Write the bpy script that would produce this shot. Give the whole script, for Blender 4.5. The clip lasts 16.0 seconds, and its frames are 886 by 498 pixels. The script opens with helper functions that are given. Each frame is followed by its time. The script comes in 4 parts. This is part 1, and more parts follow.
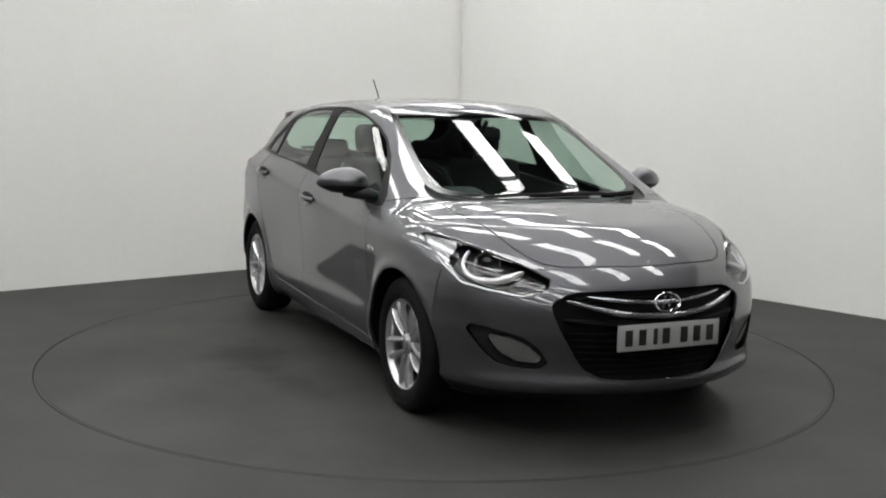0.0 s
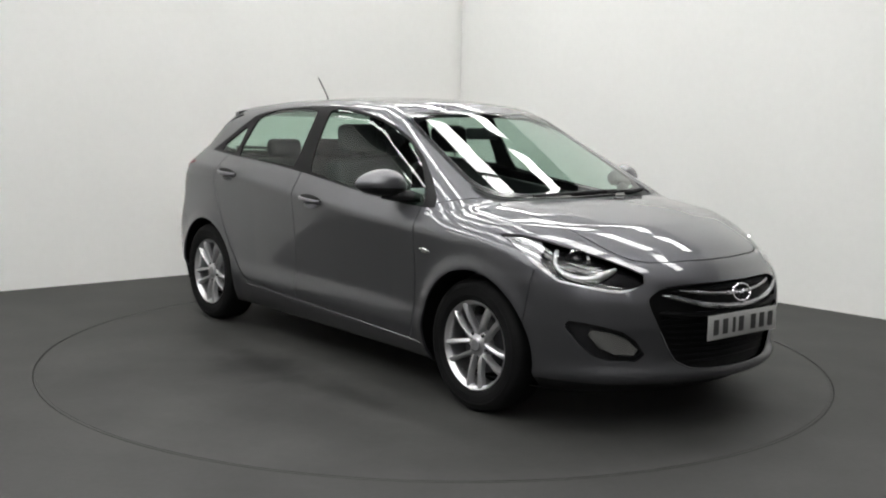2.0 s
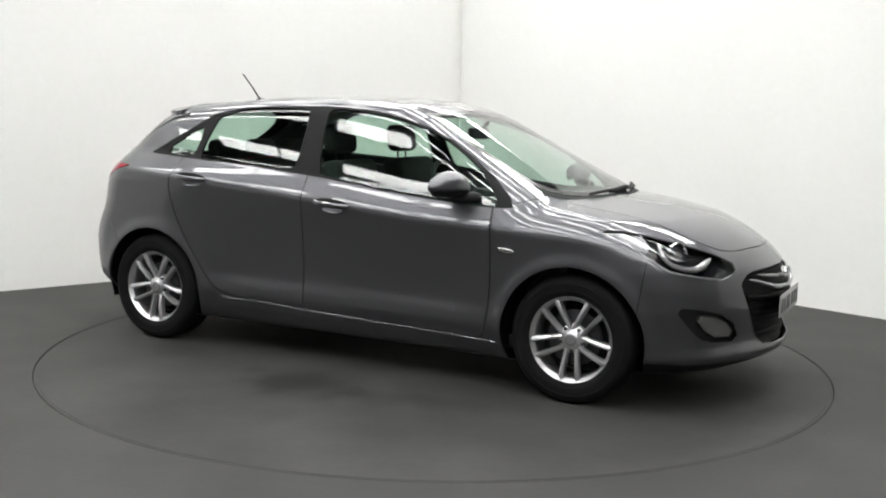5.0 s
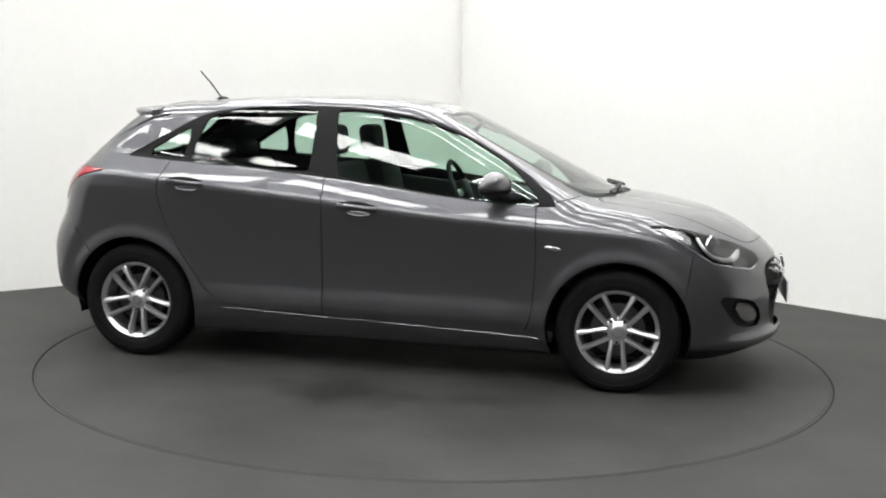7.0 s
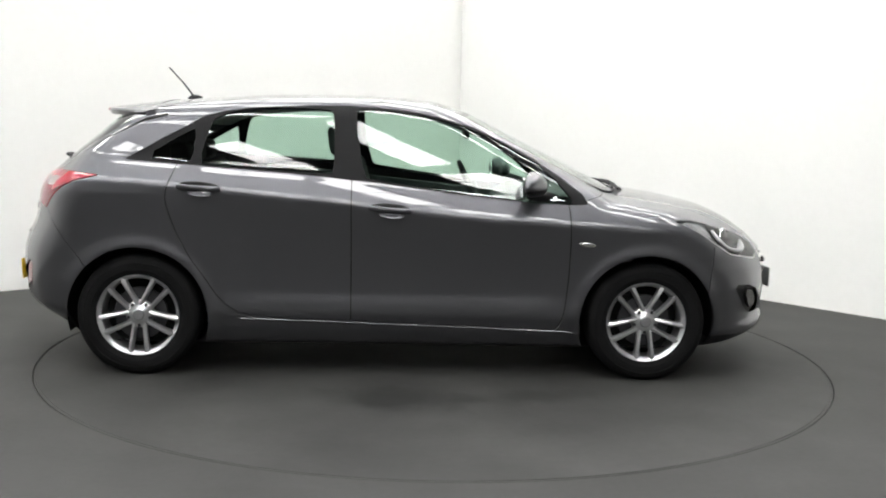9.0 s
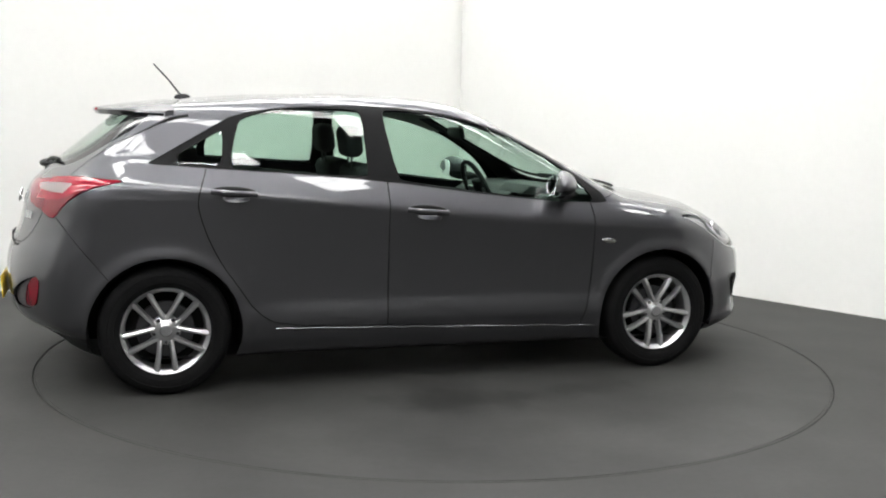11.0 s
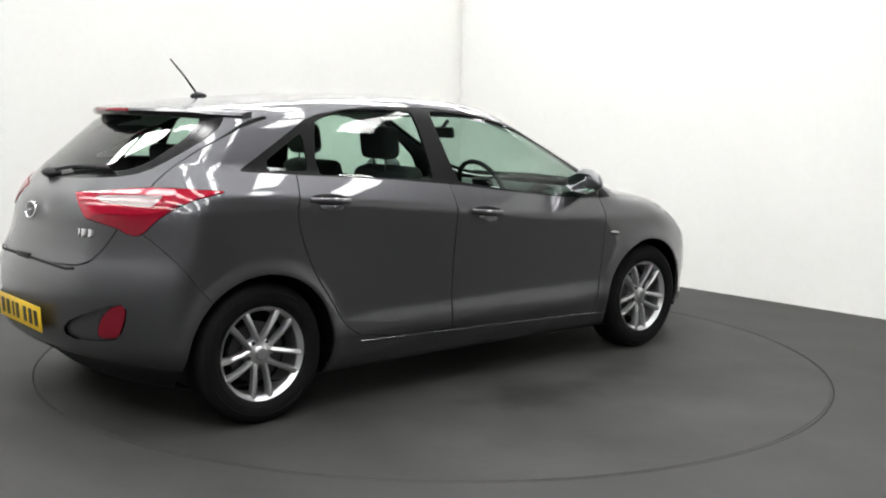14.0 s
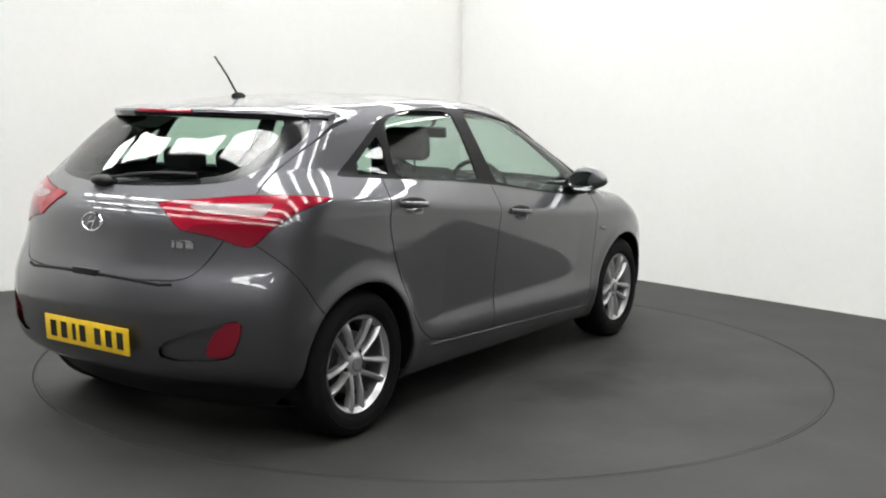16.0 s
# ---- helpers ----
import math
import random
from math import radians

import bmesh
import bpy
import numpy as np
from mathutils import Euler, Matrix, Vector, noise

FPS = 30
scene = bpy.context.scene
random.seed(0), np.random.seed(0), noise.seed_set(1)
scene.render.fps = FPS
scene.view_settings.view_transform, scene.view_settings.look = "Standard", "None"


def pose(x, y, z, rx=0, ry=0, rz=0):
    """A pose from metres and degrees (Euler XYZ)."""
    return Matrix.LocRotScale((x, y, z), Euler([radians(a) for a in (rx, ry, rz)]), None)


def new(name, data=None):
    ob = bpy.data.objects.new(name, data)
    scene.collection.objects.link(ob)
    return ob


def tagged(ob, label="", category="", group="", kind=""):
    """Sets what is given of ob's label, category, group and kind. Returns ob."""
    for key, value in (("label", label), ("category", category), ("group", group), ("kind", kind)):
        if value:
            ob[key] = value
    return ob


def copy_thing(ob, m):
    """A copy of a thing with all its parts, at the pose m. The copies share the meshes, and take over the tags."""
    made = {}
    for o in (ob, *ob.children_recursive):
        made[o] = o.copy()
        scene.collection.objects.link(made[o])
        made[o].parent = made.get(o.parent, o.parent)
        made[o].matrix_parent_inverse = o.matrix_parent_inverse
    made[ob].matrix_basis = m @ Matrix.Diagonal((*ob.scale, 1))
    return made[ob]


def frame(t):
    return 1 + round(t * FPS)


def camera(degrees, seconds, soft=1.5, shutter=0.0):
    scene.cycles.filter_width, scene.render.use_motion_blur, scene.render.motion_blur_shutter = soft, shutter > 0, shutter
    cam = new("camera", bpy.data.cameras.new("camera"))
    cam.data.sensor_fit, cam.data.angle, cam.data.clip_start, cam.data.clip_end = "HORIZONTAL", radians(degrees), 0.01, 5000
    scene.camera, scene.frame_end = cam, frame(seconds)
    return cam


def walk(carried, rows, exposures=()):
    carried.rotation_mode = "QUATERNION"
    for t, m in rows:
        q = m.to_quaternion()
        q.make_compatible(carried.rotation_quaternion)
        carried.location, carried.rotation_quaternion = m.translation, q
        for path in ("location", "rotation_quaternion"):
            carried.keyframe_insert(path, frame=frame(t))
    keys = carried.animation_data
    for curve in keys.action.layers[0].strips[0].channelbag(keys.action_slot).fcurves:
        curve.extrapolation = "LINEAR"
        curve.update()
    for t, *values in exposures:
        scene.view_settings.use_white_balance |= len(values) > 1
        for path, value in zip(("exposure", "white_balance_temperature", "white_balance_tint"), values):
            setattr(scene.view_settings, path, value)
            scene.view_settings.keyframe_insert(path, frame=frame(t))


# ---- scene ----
# ---- camera: it stands still on a tripod ----
cam = camera(46.64, 16.0, soft=2.0)
EYE = pose(0, -5.943, 1.374, 90 - 7.397, 0, -0.319) @ pose(0, 0, 0, 0, 0, 1.358)
walk(cam, [(0, EYE), (16, EYE)], [(0, -0.34), (1.5, -0.20), (4, 0.12), (7, 0.32), (9, 0.38), (12.5, 0.34), (14.5, 0.30), (16, 0.22)])

# ---- world: the hall is closed, only a trace of sky light is left ----
world = bpy.data.worlds.new("world")
scene.world = world
world.use_nodes = True
world.node_tree.nodes["Background"].inputs[0].default_value = (0.5, 0.55, 0.6, 1)
world.node_tree.nodes["Background"].inputs[1].default_value = 0.05


# ---- materials ----
def material(name, color, rough=0.5, metal=0.0, coat=0.0, emit=0.0, vary=0.0, grain=0.0, scale=40.0, bump=0.0, spec=0.5):
    m = bpy.data.materials.new(name)
    m.use_nodes = True
    nt = m.node_tree
    b = nt.nodes["Principled BSDF"]
    b.inputs["Base Color"].default_value = (*color, 1)
    b.inputs["Roughness"].default_value = rough
    b.inputs["Metallic"].default_value = metal
    b.inputs["Coat Weight"].default_value = coat
    b.inputs["Coat Roughness"].default_value = 0.02
    b.inputs["Specular IOR Level"].default_value = spec
    if emit:
        b.inputs["Emission Color"].default_value = (*color, 1)
        b.inputs["Emission Strength"].default_value = emit
    if vary or grain or bump:
        co = nt.nodes.new("ShaderNodeTexCoord")
        big, fine = nt.nodes.new("ShaderNodeTexNoise"), nt.nodes.new("ShaderNodeTexNoise")
        big.inputs["Scale"].default_value, fine.inputs["Scale"].default_value = scale * 0.06, scale
        big.inputs["Detail"].default_value, fine.inputs["Detail"].default_value = 5, 4
        for n in (big, fine):
            nt.links.new(co.outputs["Object"], n.inputs["Vector"])
        mixed = None
        for n, amount in ((big, vary), (fine, grain)):
            if not amount:
                continue
            ramp = nt.nodes.new("ShaderNodeMapRange")
            ramp.inputs[1].default_value, ramp.inputs[2].default_value = 0.3, 0.7
            ramp.inputs[3].default_value, ramp.inputs[4].default_value = 1 - amount, 1 + amount
            nt.links.new(n.outputs[0], ramp.inputs[0])
            mul = nt.nodes.new("ShaderNodeVectorMath")
            mul.operation = "SCALE"
            if mixed is None:
                mul.inputs[0].default_value = color
            else:
                nt.links.new(mixed, mul.inputs[0])
            nt.links.new(ramp.outputs[0], mul.inputs["Scale"])
            mixed = mul.outputs[0]
        if mixed is not None:
            nt.links.new(mixed, b.inputs["Base Color"])
        if bump:
            bn = nt.nodes.new("ShaderNodeBump")
            bn.inputs["Strength"].default_value, bn.inputs["Distance"].default_value = bump, 0.004
            nt.links.new(fine.outputs[0], bn.inputs["Height"])
            nt.links.new(bn.outputs[0], b.inputs["Normal"])
    return m


def glass(name, tint, least=0.045):
    """A thin tinted pane: clear, with the gloss of glass."""
    m = bpy.data.materials.new(name)
    m.use_nodes = True
    nt = m.node_tree
    nt.nodes.remove(nt.nodes["Principled BSDF"])
    clear, gloss = nt.nodes.new("ShaderNodeBsdfTransparent"), nt.nodes.new("ShaderNodeBsdfGlossy")
    clear.inputs[0].default_value = (*tint, 1)
    gloss.inputs["Color"].default_value = (1, 1, 1, 1)
    gloss.inputs["Roughness"].default_value = 0.01
    lw, mix = nt.nodes.new("ShaderNodeLayerWeight"), nt.nodes.new("ShaderNodeMixShader")
    lw.inputs[0].default_value = 0.5
    power, span = nt.nodes.new("ShaderNodeMath"), nt.nodes.new("ShaderNodeMath")
    power.operation, span.operation = "POWER", "MULTIPLY_ADD"
    power.inputs[1].default_value = 5.0
    span.inputs[1].default_value, span.inputs[2].default_value = 0.9, least
    nt.links.new(lw.outputs["Facing"], power.inputs[0])
    nt.links.new(power.outputs[0], span.inputs[0])
    nt.links.new(span.outputs[0], mix.inputs[0])
    nt.links.new(clear.outputs[0], mix.inputs[1])
    nt.links.new(gloss.outputs[0], mix.inputs[2])
    nt.links.new(mix.outputs[0], nt.nodes["Material Output"].inputs[0])
    return m


PAINT = material("grey metallic car paint", (0.097, 0.097, 0.106), 0.41, 0.9, coat=1.0, grain=0.10, scale=900)
GLASS = glass("green tinted window glass", (0.68, 0.82, 0.74))
SCREEN = glass("windscreen glass", (0.70, 0.80, 0.75))
LENS = glass("clear lamp lens", (0.95, 0.95, 0.95), 0.03)
BLACK = material("black plastic", (0.012, 0.012, 0.013), 0.5, grain=0.15, scale=300, bump=0.1, spec=0.25)
GLOSS_BLACK = material("gloss black trim", (0.008, 0.008, 0.009), 0.15)
TRIM = material("satin black window trim", (0.006, 0.006, 0.0065), 0.45, spec=0.10)
GAP = material("black gap seal and shade", (0.004, 0.004, 0.004), 0.9)
RUBBER = material("tyre rubber", (0.006, 0.006, 0.0063), 0.7, vary=0.2, grain=0.2, scale=120, bump=0.2, spec=0.12)
ALLOY = material("silver alloy", (0.55, 0.55, 0.56), 0.30, 0.88, coat=0.3)
CHROME = material("chrome", (0.8, 0.8, 0.82), 0.06, 1.0)
CAP_GREY = material("grey wheel cap", (0.30, 0.30, 0.31), 0.35, 0.7, grain=0.2, scale=250)
DARK_METAL = material("dark brake metal", (0.08, 0.08, 0.085), 0.45, 0.8)
RED = material("red lamp lens", (0.30, 0.006, 0.022), 0.12, coat=0.25, vary=0.12, scale=120)
DARK_RED = material("deep red lamp lens", (0.17, 0.004, 0.014), 0.10, coat=0.25)
WHITE_LENS = material("silver grey lamp lens", (0.30, 0.24, 0.24), 0.22, 0.15, coat=0.3)
YELLOW = material("yellow number plate", (0.75, 0.50, 0.02), 0.35, grain=0.04, scale=60)
PLATE_WHITE = material("white number plate", (0.33, 0.33, 0.325), 0.35, grain=0.04, scale=60)
INK = material("black plate lettering", (0.012, 0.012, 0.012), 0.4)
CLOTH = material("charcoal seat cloth", (0.03, 0.03, 0.032), 0.9, grain=0.25, scale=400, bump=0.4)
DASH = material("dark dashboard plastic", (0.025, 0.025, 0.027), 0.6, grain=0.1, scale=300, bump=0.2)
HEADLINER = material("light grey headliner", (0.45, 0.45, 0.43), 0.95, grain=0.05, scale=300)
FLOOR_MAT = material("dark grey painted floor", (0.031, 0.031, 0.0297), 0.66, vary=0.2, grain=0.06, scale=30, bump=0.05, spec=0.3)
DISC_MAT = material("dark grey turntable floor", (0.032, 0.032, 0.0307), 0.64, vary=0.42, grain=0.06, scale=20, bump=0.05, spec=0.3)


def darken_patches(mat, spots):
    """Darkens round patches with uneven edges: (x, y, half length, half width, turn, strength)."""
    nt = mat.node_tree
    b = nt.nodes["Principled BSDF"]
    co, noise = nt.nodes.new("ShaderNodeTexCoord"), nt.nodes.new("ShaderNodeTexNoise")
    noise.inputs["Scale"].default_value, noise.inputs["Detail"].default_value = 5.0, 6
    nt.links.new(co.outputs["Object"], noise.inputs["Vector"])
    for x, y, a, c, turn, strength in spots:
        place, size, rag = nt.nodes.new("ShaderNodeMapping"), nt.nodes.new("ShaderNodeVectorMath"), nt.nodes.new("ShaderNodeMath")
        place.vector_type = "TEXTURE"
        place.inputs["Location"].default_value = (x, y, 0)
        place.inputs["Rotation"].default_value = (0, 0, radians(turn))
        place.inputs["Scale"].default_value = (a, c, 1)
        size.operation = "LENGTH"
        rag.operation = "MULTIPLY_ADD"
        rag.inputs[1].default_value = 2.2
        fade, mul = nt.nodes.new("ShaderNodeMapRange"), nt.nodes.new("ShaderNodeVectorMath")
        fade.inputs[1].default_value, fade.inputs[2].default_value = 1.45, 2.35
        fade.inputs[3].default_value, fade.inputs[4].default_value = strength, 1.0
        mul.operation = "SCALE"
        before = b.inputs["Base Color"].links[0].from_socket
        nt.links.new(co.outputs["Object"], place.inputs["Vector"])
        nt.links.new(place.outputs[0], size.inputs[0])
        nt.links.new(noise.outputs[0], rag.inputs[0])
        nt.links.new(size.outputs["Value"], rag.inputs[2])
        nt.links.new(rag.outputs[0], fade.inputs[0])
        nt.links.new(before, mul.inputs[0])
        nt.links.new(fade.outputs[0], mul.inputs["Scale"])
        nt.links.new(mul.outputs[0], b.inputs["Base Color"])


darken_patches(DISC_MAT, [(-0.25, -1.06, 0.36, 0.19, -12, 0.42), (0.42, -1.02, 0.30, 0.12, 10, 0.58), (-1.15, -0.85, 0.30, 0.12, 40, 0.80), (0.25, -1.55, 0.35, 0.12, 5, 0.86)])
WALL_MAT = material("white painted studio wall", (0.80, 0.80, 0.78), 0.8, vary=0.015, grain=0.01, scale=20)
CEIL_MAT = material("dark roof cladding", (0.035, 0.035, 0.04), 0.8, vary=0.1, scale=20)
TUBE = material("lit white fluorescent panel", (1.0, 1.0, 0.985), 0.5, emit=14.5)
FOG_GLASS = material("ribbed fog lamp glass", (0.30, 0.30, 0.29), 0.16, 0.75, coat=0.6, vary=0.30, grain=0.06, scale=160)
HALL_MAT = material("grey hall cladding", (0.34, 0.34, 0.335), 0.8, vary=0.1, scale=10)
GRILLE_BLACK = material("matt black grille plastic", (0.003, 0.003, 0.0033), 0.55, spec=0.1)
LAMP_SILVER = material("silver lamp reflector", (0.34, 0.34, 0.35), 0.25, 0.85, coat=0.3)
STEEL = material("white lamp housing", (0.5, 0.5, 0.5), 0.5)


# ---- small builders ----
def mesh_object(name, bm, mat, parent=None, label="", smooth=True):
    me = bpy.data.meshes.new(name)
    bm.to_mesh(me)
    bm.free()
    me.materials.append(mat)
    for p in me.polygons:
        p.use_smooth = smooth
    if smooth:
        me.set_sharp_from_angle(angle=radians(35))
    ob = new(name, me)
    ob.parent = parent
    return tagged(ob, label)


def part(name, bm, mat, parent, label="", smooth=True):
    return mesh_object(name, bm, mat, parent, label, smooth)


def box(bm, size, m=None, bevel=0.0, segments=2):
    made = bmesh.ops.create_cube(bm, size=1.0, matrix=(m or Matrix()) @ Matrix.Diagonal((*size, 1)))
    if bevel:
        edges = list({e for v in made["verts"] for e in v.link_edges})
        bmesh.ops.bevel(bm, geom=edges, offset=bevel, segments=segments, affect="EDGES", profile=0.5)
    return bm


def solid_box(size, m=None, bevel=0.0, segments=2):
    return box(bmesh.new(), size, m, bevel, segments)


def spun(profile, steps=48, axis="Y"):
    """A turned body from (radius, along) pairs, round the Y axis."""
    bm = bmesh.new()
    rings = []
    for r, a in profile:
        if r < 1e-5:
            rings.append([bm.verts.new((0, a, 0))])
        else:
            rings.append([bm.verts.new((r * math.cos(2 * math.pi * i / steps), a, r * math.sin(2 * math.pi * i / steps))) for i in range(steps)])
    for A, B in zip(rings, rings[1:]):
        for i in range(steps):
            j = (i + 1) % steps
            if len(A) == 1:
                bm.faces.new((A[0], B[i], B[j]))
            elif len(B) == 1:
                bm.faces.new((A[i], B[0], A[j]))
            else:
                bm.faces.new((A[i], B[i], B[j], A[j]))
    bmesh.ops.recalc_face_normals(bm, faces=bm.faces)
    return bm


def prism(points, depth, m=None, bevel=0.0):
    """A plate with that outline in XY, centred on z = 0."""
    bm = bmesh.new()
    lo = [bm.verts.new((x, y, -depth / 2)) for x, y in points]
    hi = [bm.verts.new((x, y, depth / 2)) for x, y in points]
    bm.faces.new(lo[::-1])
    bm.faces.new(hi)
    n = len(points)
    for i in range(n):
        bm.faces.new((lo[i], lo[(i + 1) % n], hi[(i + 1) % n], hi[i]))
    bmesh.ops.recalc_face_normals(bm, faces=bm.faces)
    if bevel:
        bmesh.ops.bevel(bm, geom=list(bm.edges), offset=bevel, segments=2, affect="EDGES", profile=0.5)
    if m is not None:
        bm.transform(m)
    return bm


def tube(bm, path, radius, sides=8, taper=None):
    """A round bar along a path of places."""
    path = [Vector(p) for p in path]
    rings = []
    for i, p in enumerate(path):
        d = (path[min(i + 1, len(path) - 1)] - path[max(i - 1, 0)]).normalized()
        u = d.cross(Vector((0.3, 0.9, 0.2))).normalized()
        w = d.cross(u)
        r = taper[i] if taper else radius
        rings.append([bm.verts.new(p + r * (math.cos(2 * math.pi * k / sides) * u + math.sin(2 * math.pi * k / sides) * w)) for k in range(sides)])
    for A, B in zip(rings, rings[1:]):
        for k in range(sides):
            bm.faces.new((A[k], A[(k + 1) % sides], B[(k + 1) % sides], B[k]))
    bm.faces.new(rings[0][::-1])
    bm.faces.new(rings[-1])
    bmesh.ops.recalc_face_normals(bm, faces=bm.faces)
    return bm

# ---- the studio hall ----
DISC_R = 2.205
CORNER = Vector((0.198, 4.526, 0))
LEFT_DIR = Vector((-3.441, -2.924, 0)).normalized()
RIGHT_DIR = Vector((3.024, -3.248, 0)).normalized()
WALL_H = 3.4
ROOF_H = 6.2


def wall(name, start, way, length, side, height=WALL_H, mat=None, label="white painted studio wall, smooth and plain"):
    """A wall from start along way, with its thickness on the far side."""
    out = Vector((-way.y, way.x, 0)) * side
    m = Matrix.Translation(start + way * length / 2 + out * 0.1 + Vector((0, 0, height / 2)))
    m = m @ Matrix.Rotation(math.atan2(way.y, way.x), 4, "Z")
    ob = mesh_object(name, solid_box((length, 0.2, height), m), mat or WALL_MAT, smooth=False)
    return tagged(ob, label, "wall", kind="structure")


def build_room():
    wall("wall_north_west", CORNER - LEFT_DIR * 0.15, LEFT_DIR, 14.15, -1)
    wall("wall_north_east", CORNER - RIGHT_DIR * 0.05, RIGHT_DIR, 12.05, 1)
    # the hall round the studio corner
    c = CORNER - RIGHT_DIR * 6 - LEFT_DIR * 6
    for name, start, way, turn in (("wall_hall_north", c, LEFT_DIR, -1), ("wall_hall_east", c, RIGHT_DIR, 1),
                                   ("wall_hall_west", c + LEFT_DIR * 24, RIGHT_DIR, -1), ("wall_hall_south", c + RIGHT_DIR * 24, LEFT_DIR, 1)):
        wall(name, start, way, 24.0, turn, ROOF_H, HALL_MAT, "plain grey clad hall wall")
    # floor with a round opening for the turntable
    bm = bmesh.new()
    n = 160
    rings = []
    for r, z in ((DISC_R + 0.005, -0.06), (DISC_R + 0.005, -0.002), (DISC_R + 0.007, 0.0), (3.2, 0.0), (6.0, 0.0), (22.0, 0.0)):
        rings.append([bm.verts.new((r * math.cos(2 * math.pi * i / n), r * math.sin(2 * math.pi * i / n), z)) for i in range(n)])
    for A, B in zip(rings, rings[1:]):
        for i in range(n):
            bm.faces.new((A[i], B[i], B[(i + 1) % n], A[(i + 1) % n]))
    pit = [bm.verts.new((DISC_R * 1.002 * math.cos(2 * math.pi * i / n), DISC_R * 1.002 * math.sin(2 * math.pi * i / n), -0.06)) for i in range(n)]
    bm.faces.new(pit)
    bmesh.ops.recalc_face_normals(bm, faces=bm.faces)
    tagged(mesh_object("floor", bm, FLOOR_MAT, smooth=False), "dark grey painted studio floor with faint scuffs", "floor", kind="structure")
    # roof with rows of light panels
    mid = CORNER + (RIGHT_DIR + LEFT_DIR) * 6
    m = Matrix.Translation(Vector((mid.x, mid.y, ROOF_H + 0.1))) @ Matrix.Rotation(math.atan2(RIGHT_DIR.y, RIGHT_DIR.x), 4, "Z")
    tagged(mesh_object("ceiling", solid_box((24.6, 24.6, 0.2), m), CEIL_MAT, smooth=False), "dark roof cladding above the hall", "ceiling", kind="structure")
    turn = Matrix.Rotation(math.atan2(RIGHT_DIR.y, RIGHT_DIR.x), 4, "Z")
    across = Vector((-RIGHT_DIR.y, RIGHT_DIR.x, 0))
    first = None
    for row in range(-4, 6):
        for k in range(-5, 5):
            c = RIGHT_DIR * (k * 2.20 + 0.9) + across * (row * 2.0 - 0.6)
            if (c.x > 3.0 and -7.0 < c.y < -1.5) or (c.x > 5.0 and c.y < 2.0):
                continue
            place = Matrix.Translation(Vector((c.x, c.y, ROOF_H - 0.06))) @ turn
            if first is None:
                lamp = new("ceiling_light")
                tagged(lamp, "long white lit ceiling light panel", "ceiling light", "rows of ceiling lights")
                part("housing", solid_box((1.94, 0.56, 0.05), pose(0, 0, 0.03), 0.006), STEEL, lamp)
                for s in (-0.475, 0.475):
                    part("diffuser", solid_box((0.88, 0.50, 0.03), pose(s, 0, -0.005), 0.01), TUBE, lamp, "lit white diffuser")
                lamp.matrix_basis = place
                first = lamp
            else:
                copy_thing(first, place)


build_room()


def build_disc():
    disc = new("turntable")
    tagged(disc, "round dark grey floor turntable, flush with the floor, scuffed", "turntable")
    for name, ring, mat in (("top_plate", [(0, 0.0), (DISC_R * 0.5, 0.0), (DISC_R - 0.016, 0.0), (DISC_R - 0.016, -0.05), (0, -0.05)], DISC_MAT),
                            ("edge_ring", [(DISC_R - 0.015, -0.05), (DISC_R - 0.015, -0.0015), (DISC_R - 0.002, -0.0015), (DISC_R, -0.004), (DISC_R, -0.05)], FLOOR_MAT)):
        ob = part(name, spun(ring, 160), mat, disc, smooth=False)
        ob.data.transform(Matrix.Rotation(radians(90), 4, "X"))
    return disc


turntable = build_disc()
# ---- the car's skin as a smooth solid: g(p) < 0 inside ----
def table(xs, zs, sigma):
    """A smooth curve through a few knots, as a function."""
    X = np.linspace(xs[0] - 0.5, xs[-1] + 0.5, 1400)
    Z = np.interp(X, xs, zs)
    step = X[1] - X[0]
    n = max(1, int(3 * sigma / step))
    w = np.exp(-0.5 * (np.arange(-n, n + 1) * step / sigma) ** 2)
    Z = np.convolve(np.pad(Z, n, mode="edge"), w / w.sum(), "valid")
    D = np.gradient(Z, X)
    return (lambda q: np.interp(q, X, Z)), (lambda q: np.interp(q, X, D))


TOP, TOP_D = table([-2.2, -1.75, -1.5, -1.2, -0.8, -0.35, 0.0, 0.22, 0.40, 1.24, 1.34, 1.55, 1.75, 1.95, 2.10, 2.25],
                   [1.27, 1.36, 1.40, 1.437, 1.468, 1.482, 1.474, 1.452, 1.394, 0.986, 0.974, 0.945, 0.904, 0.842, 0.766, 0.650], 0.035)
CROWN, _ = table([-2.0, 0.2, 0.8, 1.4, 2.2], [0.105, 0.105, 0.085, 0.075, 0.09], 0.15)
BOW, _ = table([-2.0, 0.0, 0.5, 1.3, 2.2], [0.0, 0.0, 0.16, 0.19, 0.33], 0.10)
NOSE, NOSE_D = table([0.08, 0.14, 0.185, 0.222, 0.248, 0.275, 0.31, 0.36, 0.48, 0.60, 0.68, 0.75, 0.9], [1.91, 1.98, 2.06, 2.150, 2.181, 2.182, 2.168, 2.166, 2.185, 2.175, 2.15, 2.10, 1.95], 0.013)
TAIL, TAIL_D = table([0.10, 0.20, 0.27, 0.32, 0.36, 0.45, 0.56, 0.63, 0.70, 0.76, 0.84, 0.90, 0.94, 1.00, 1.05, 1.42, 1.6],
                     [-1.76, -1.84, -1.93, -2.03, -2.070, -2.086, -2.092, -2.086, -2.062, -2.030, -2.008, -1.999, -1.988, -1.955, -1.90, -1.46, -1.25], 0.022)
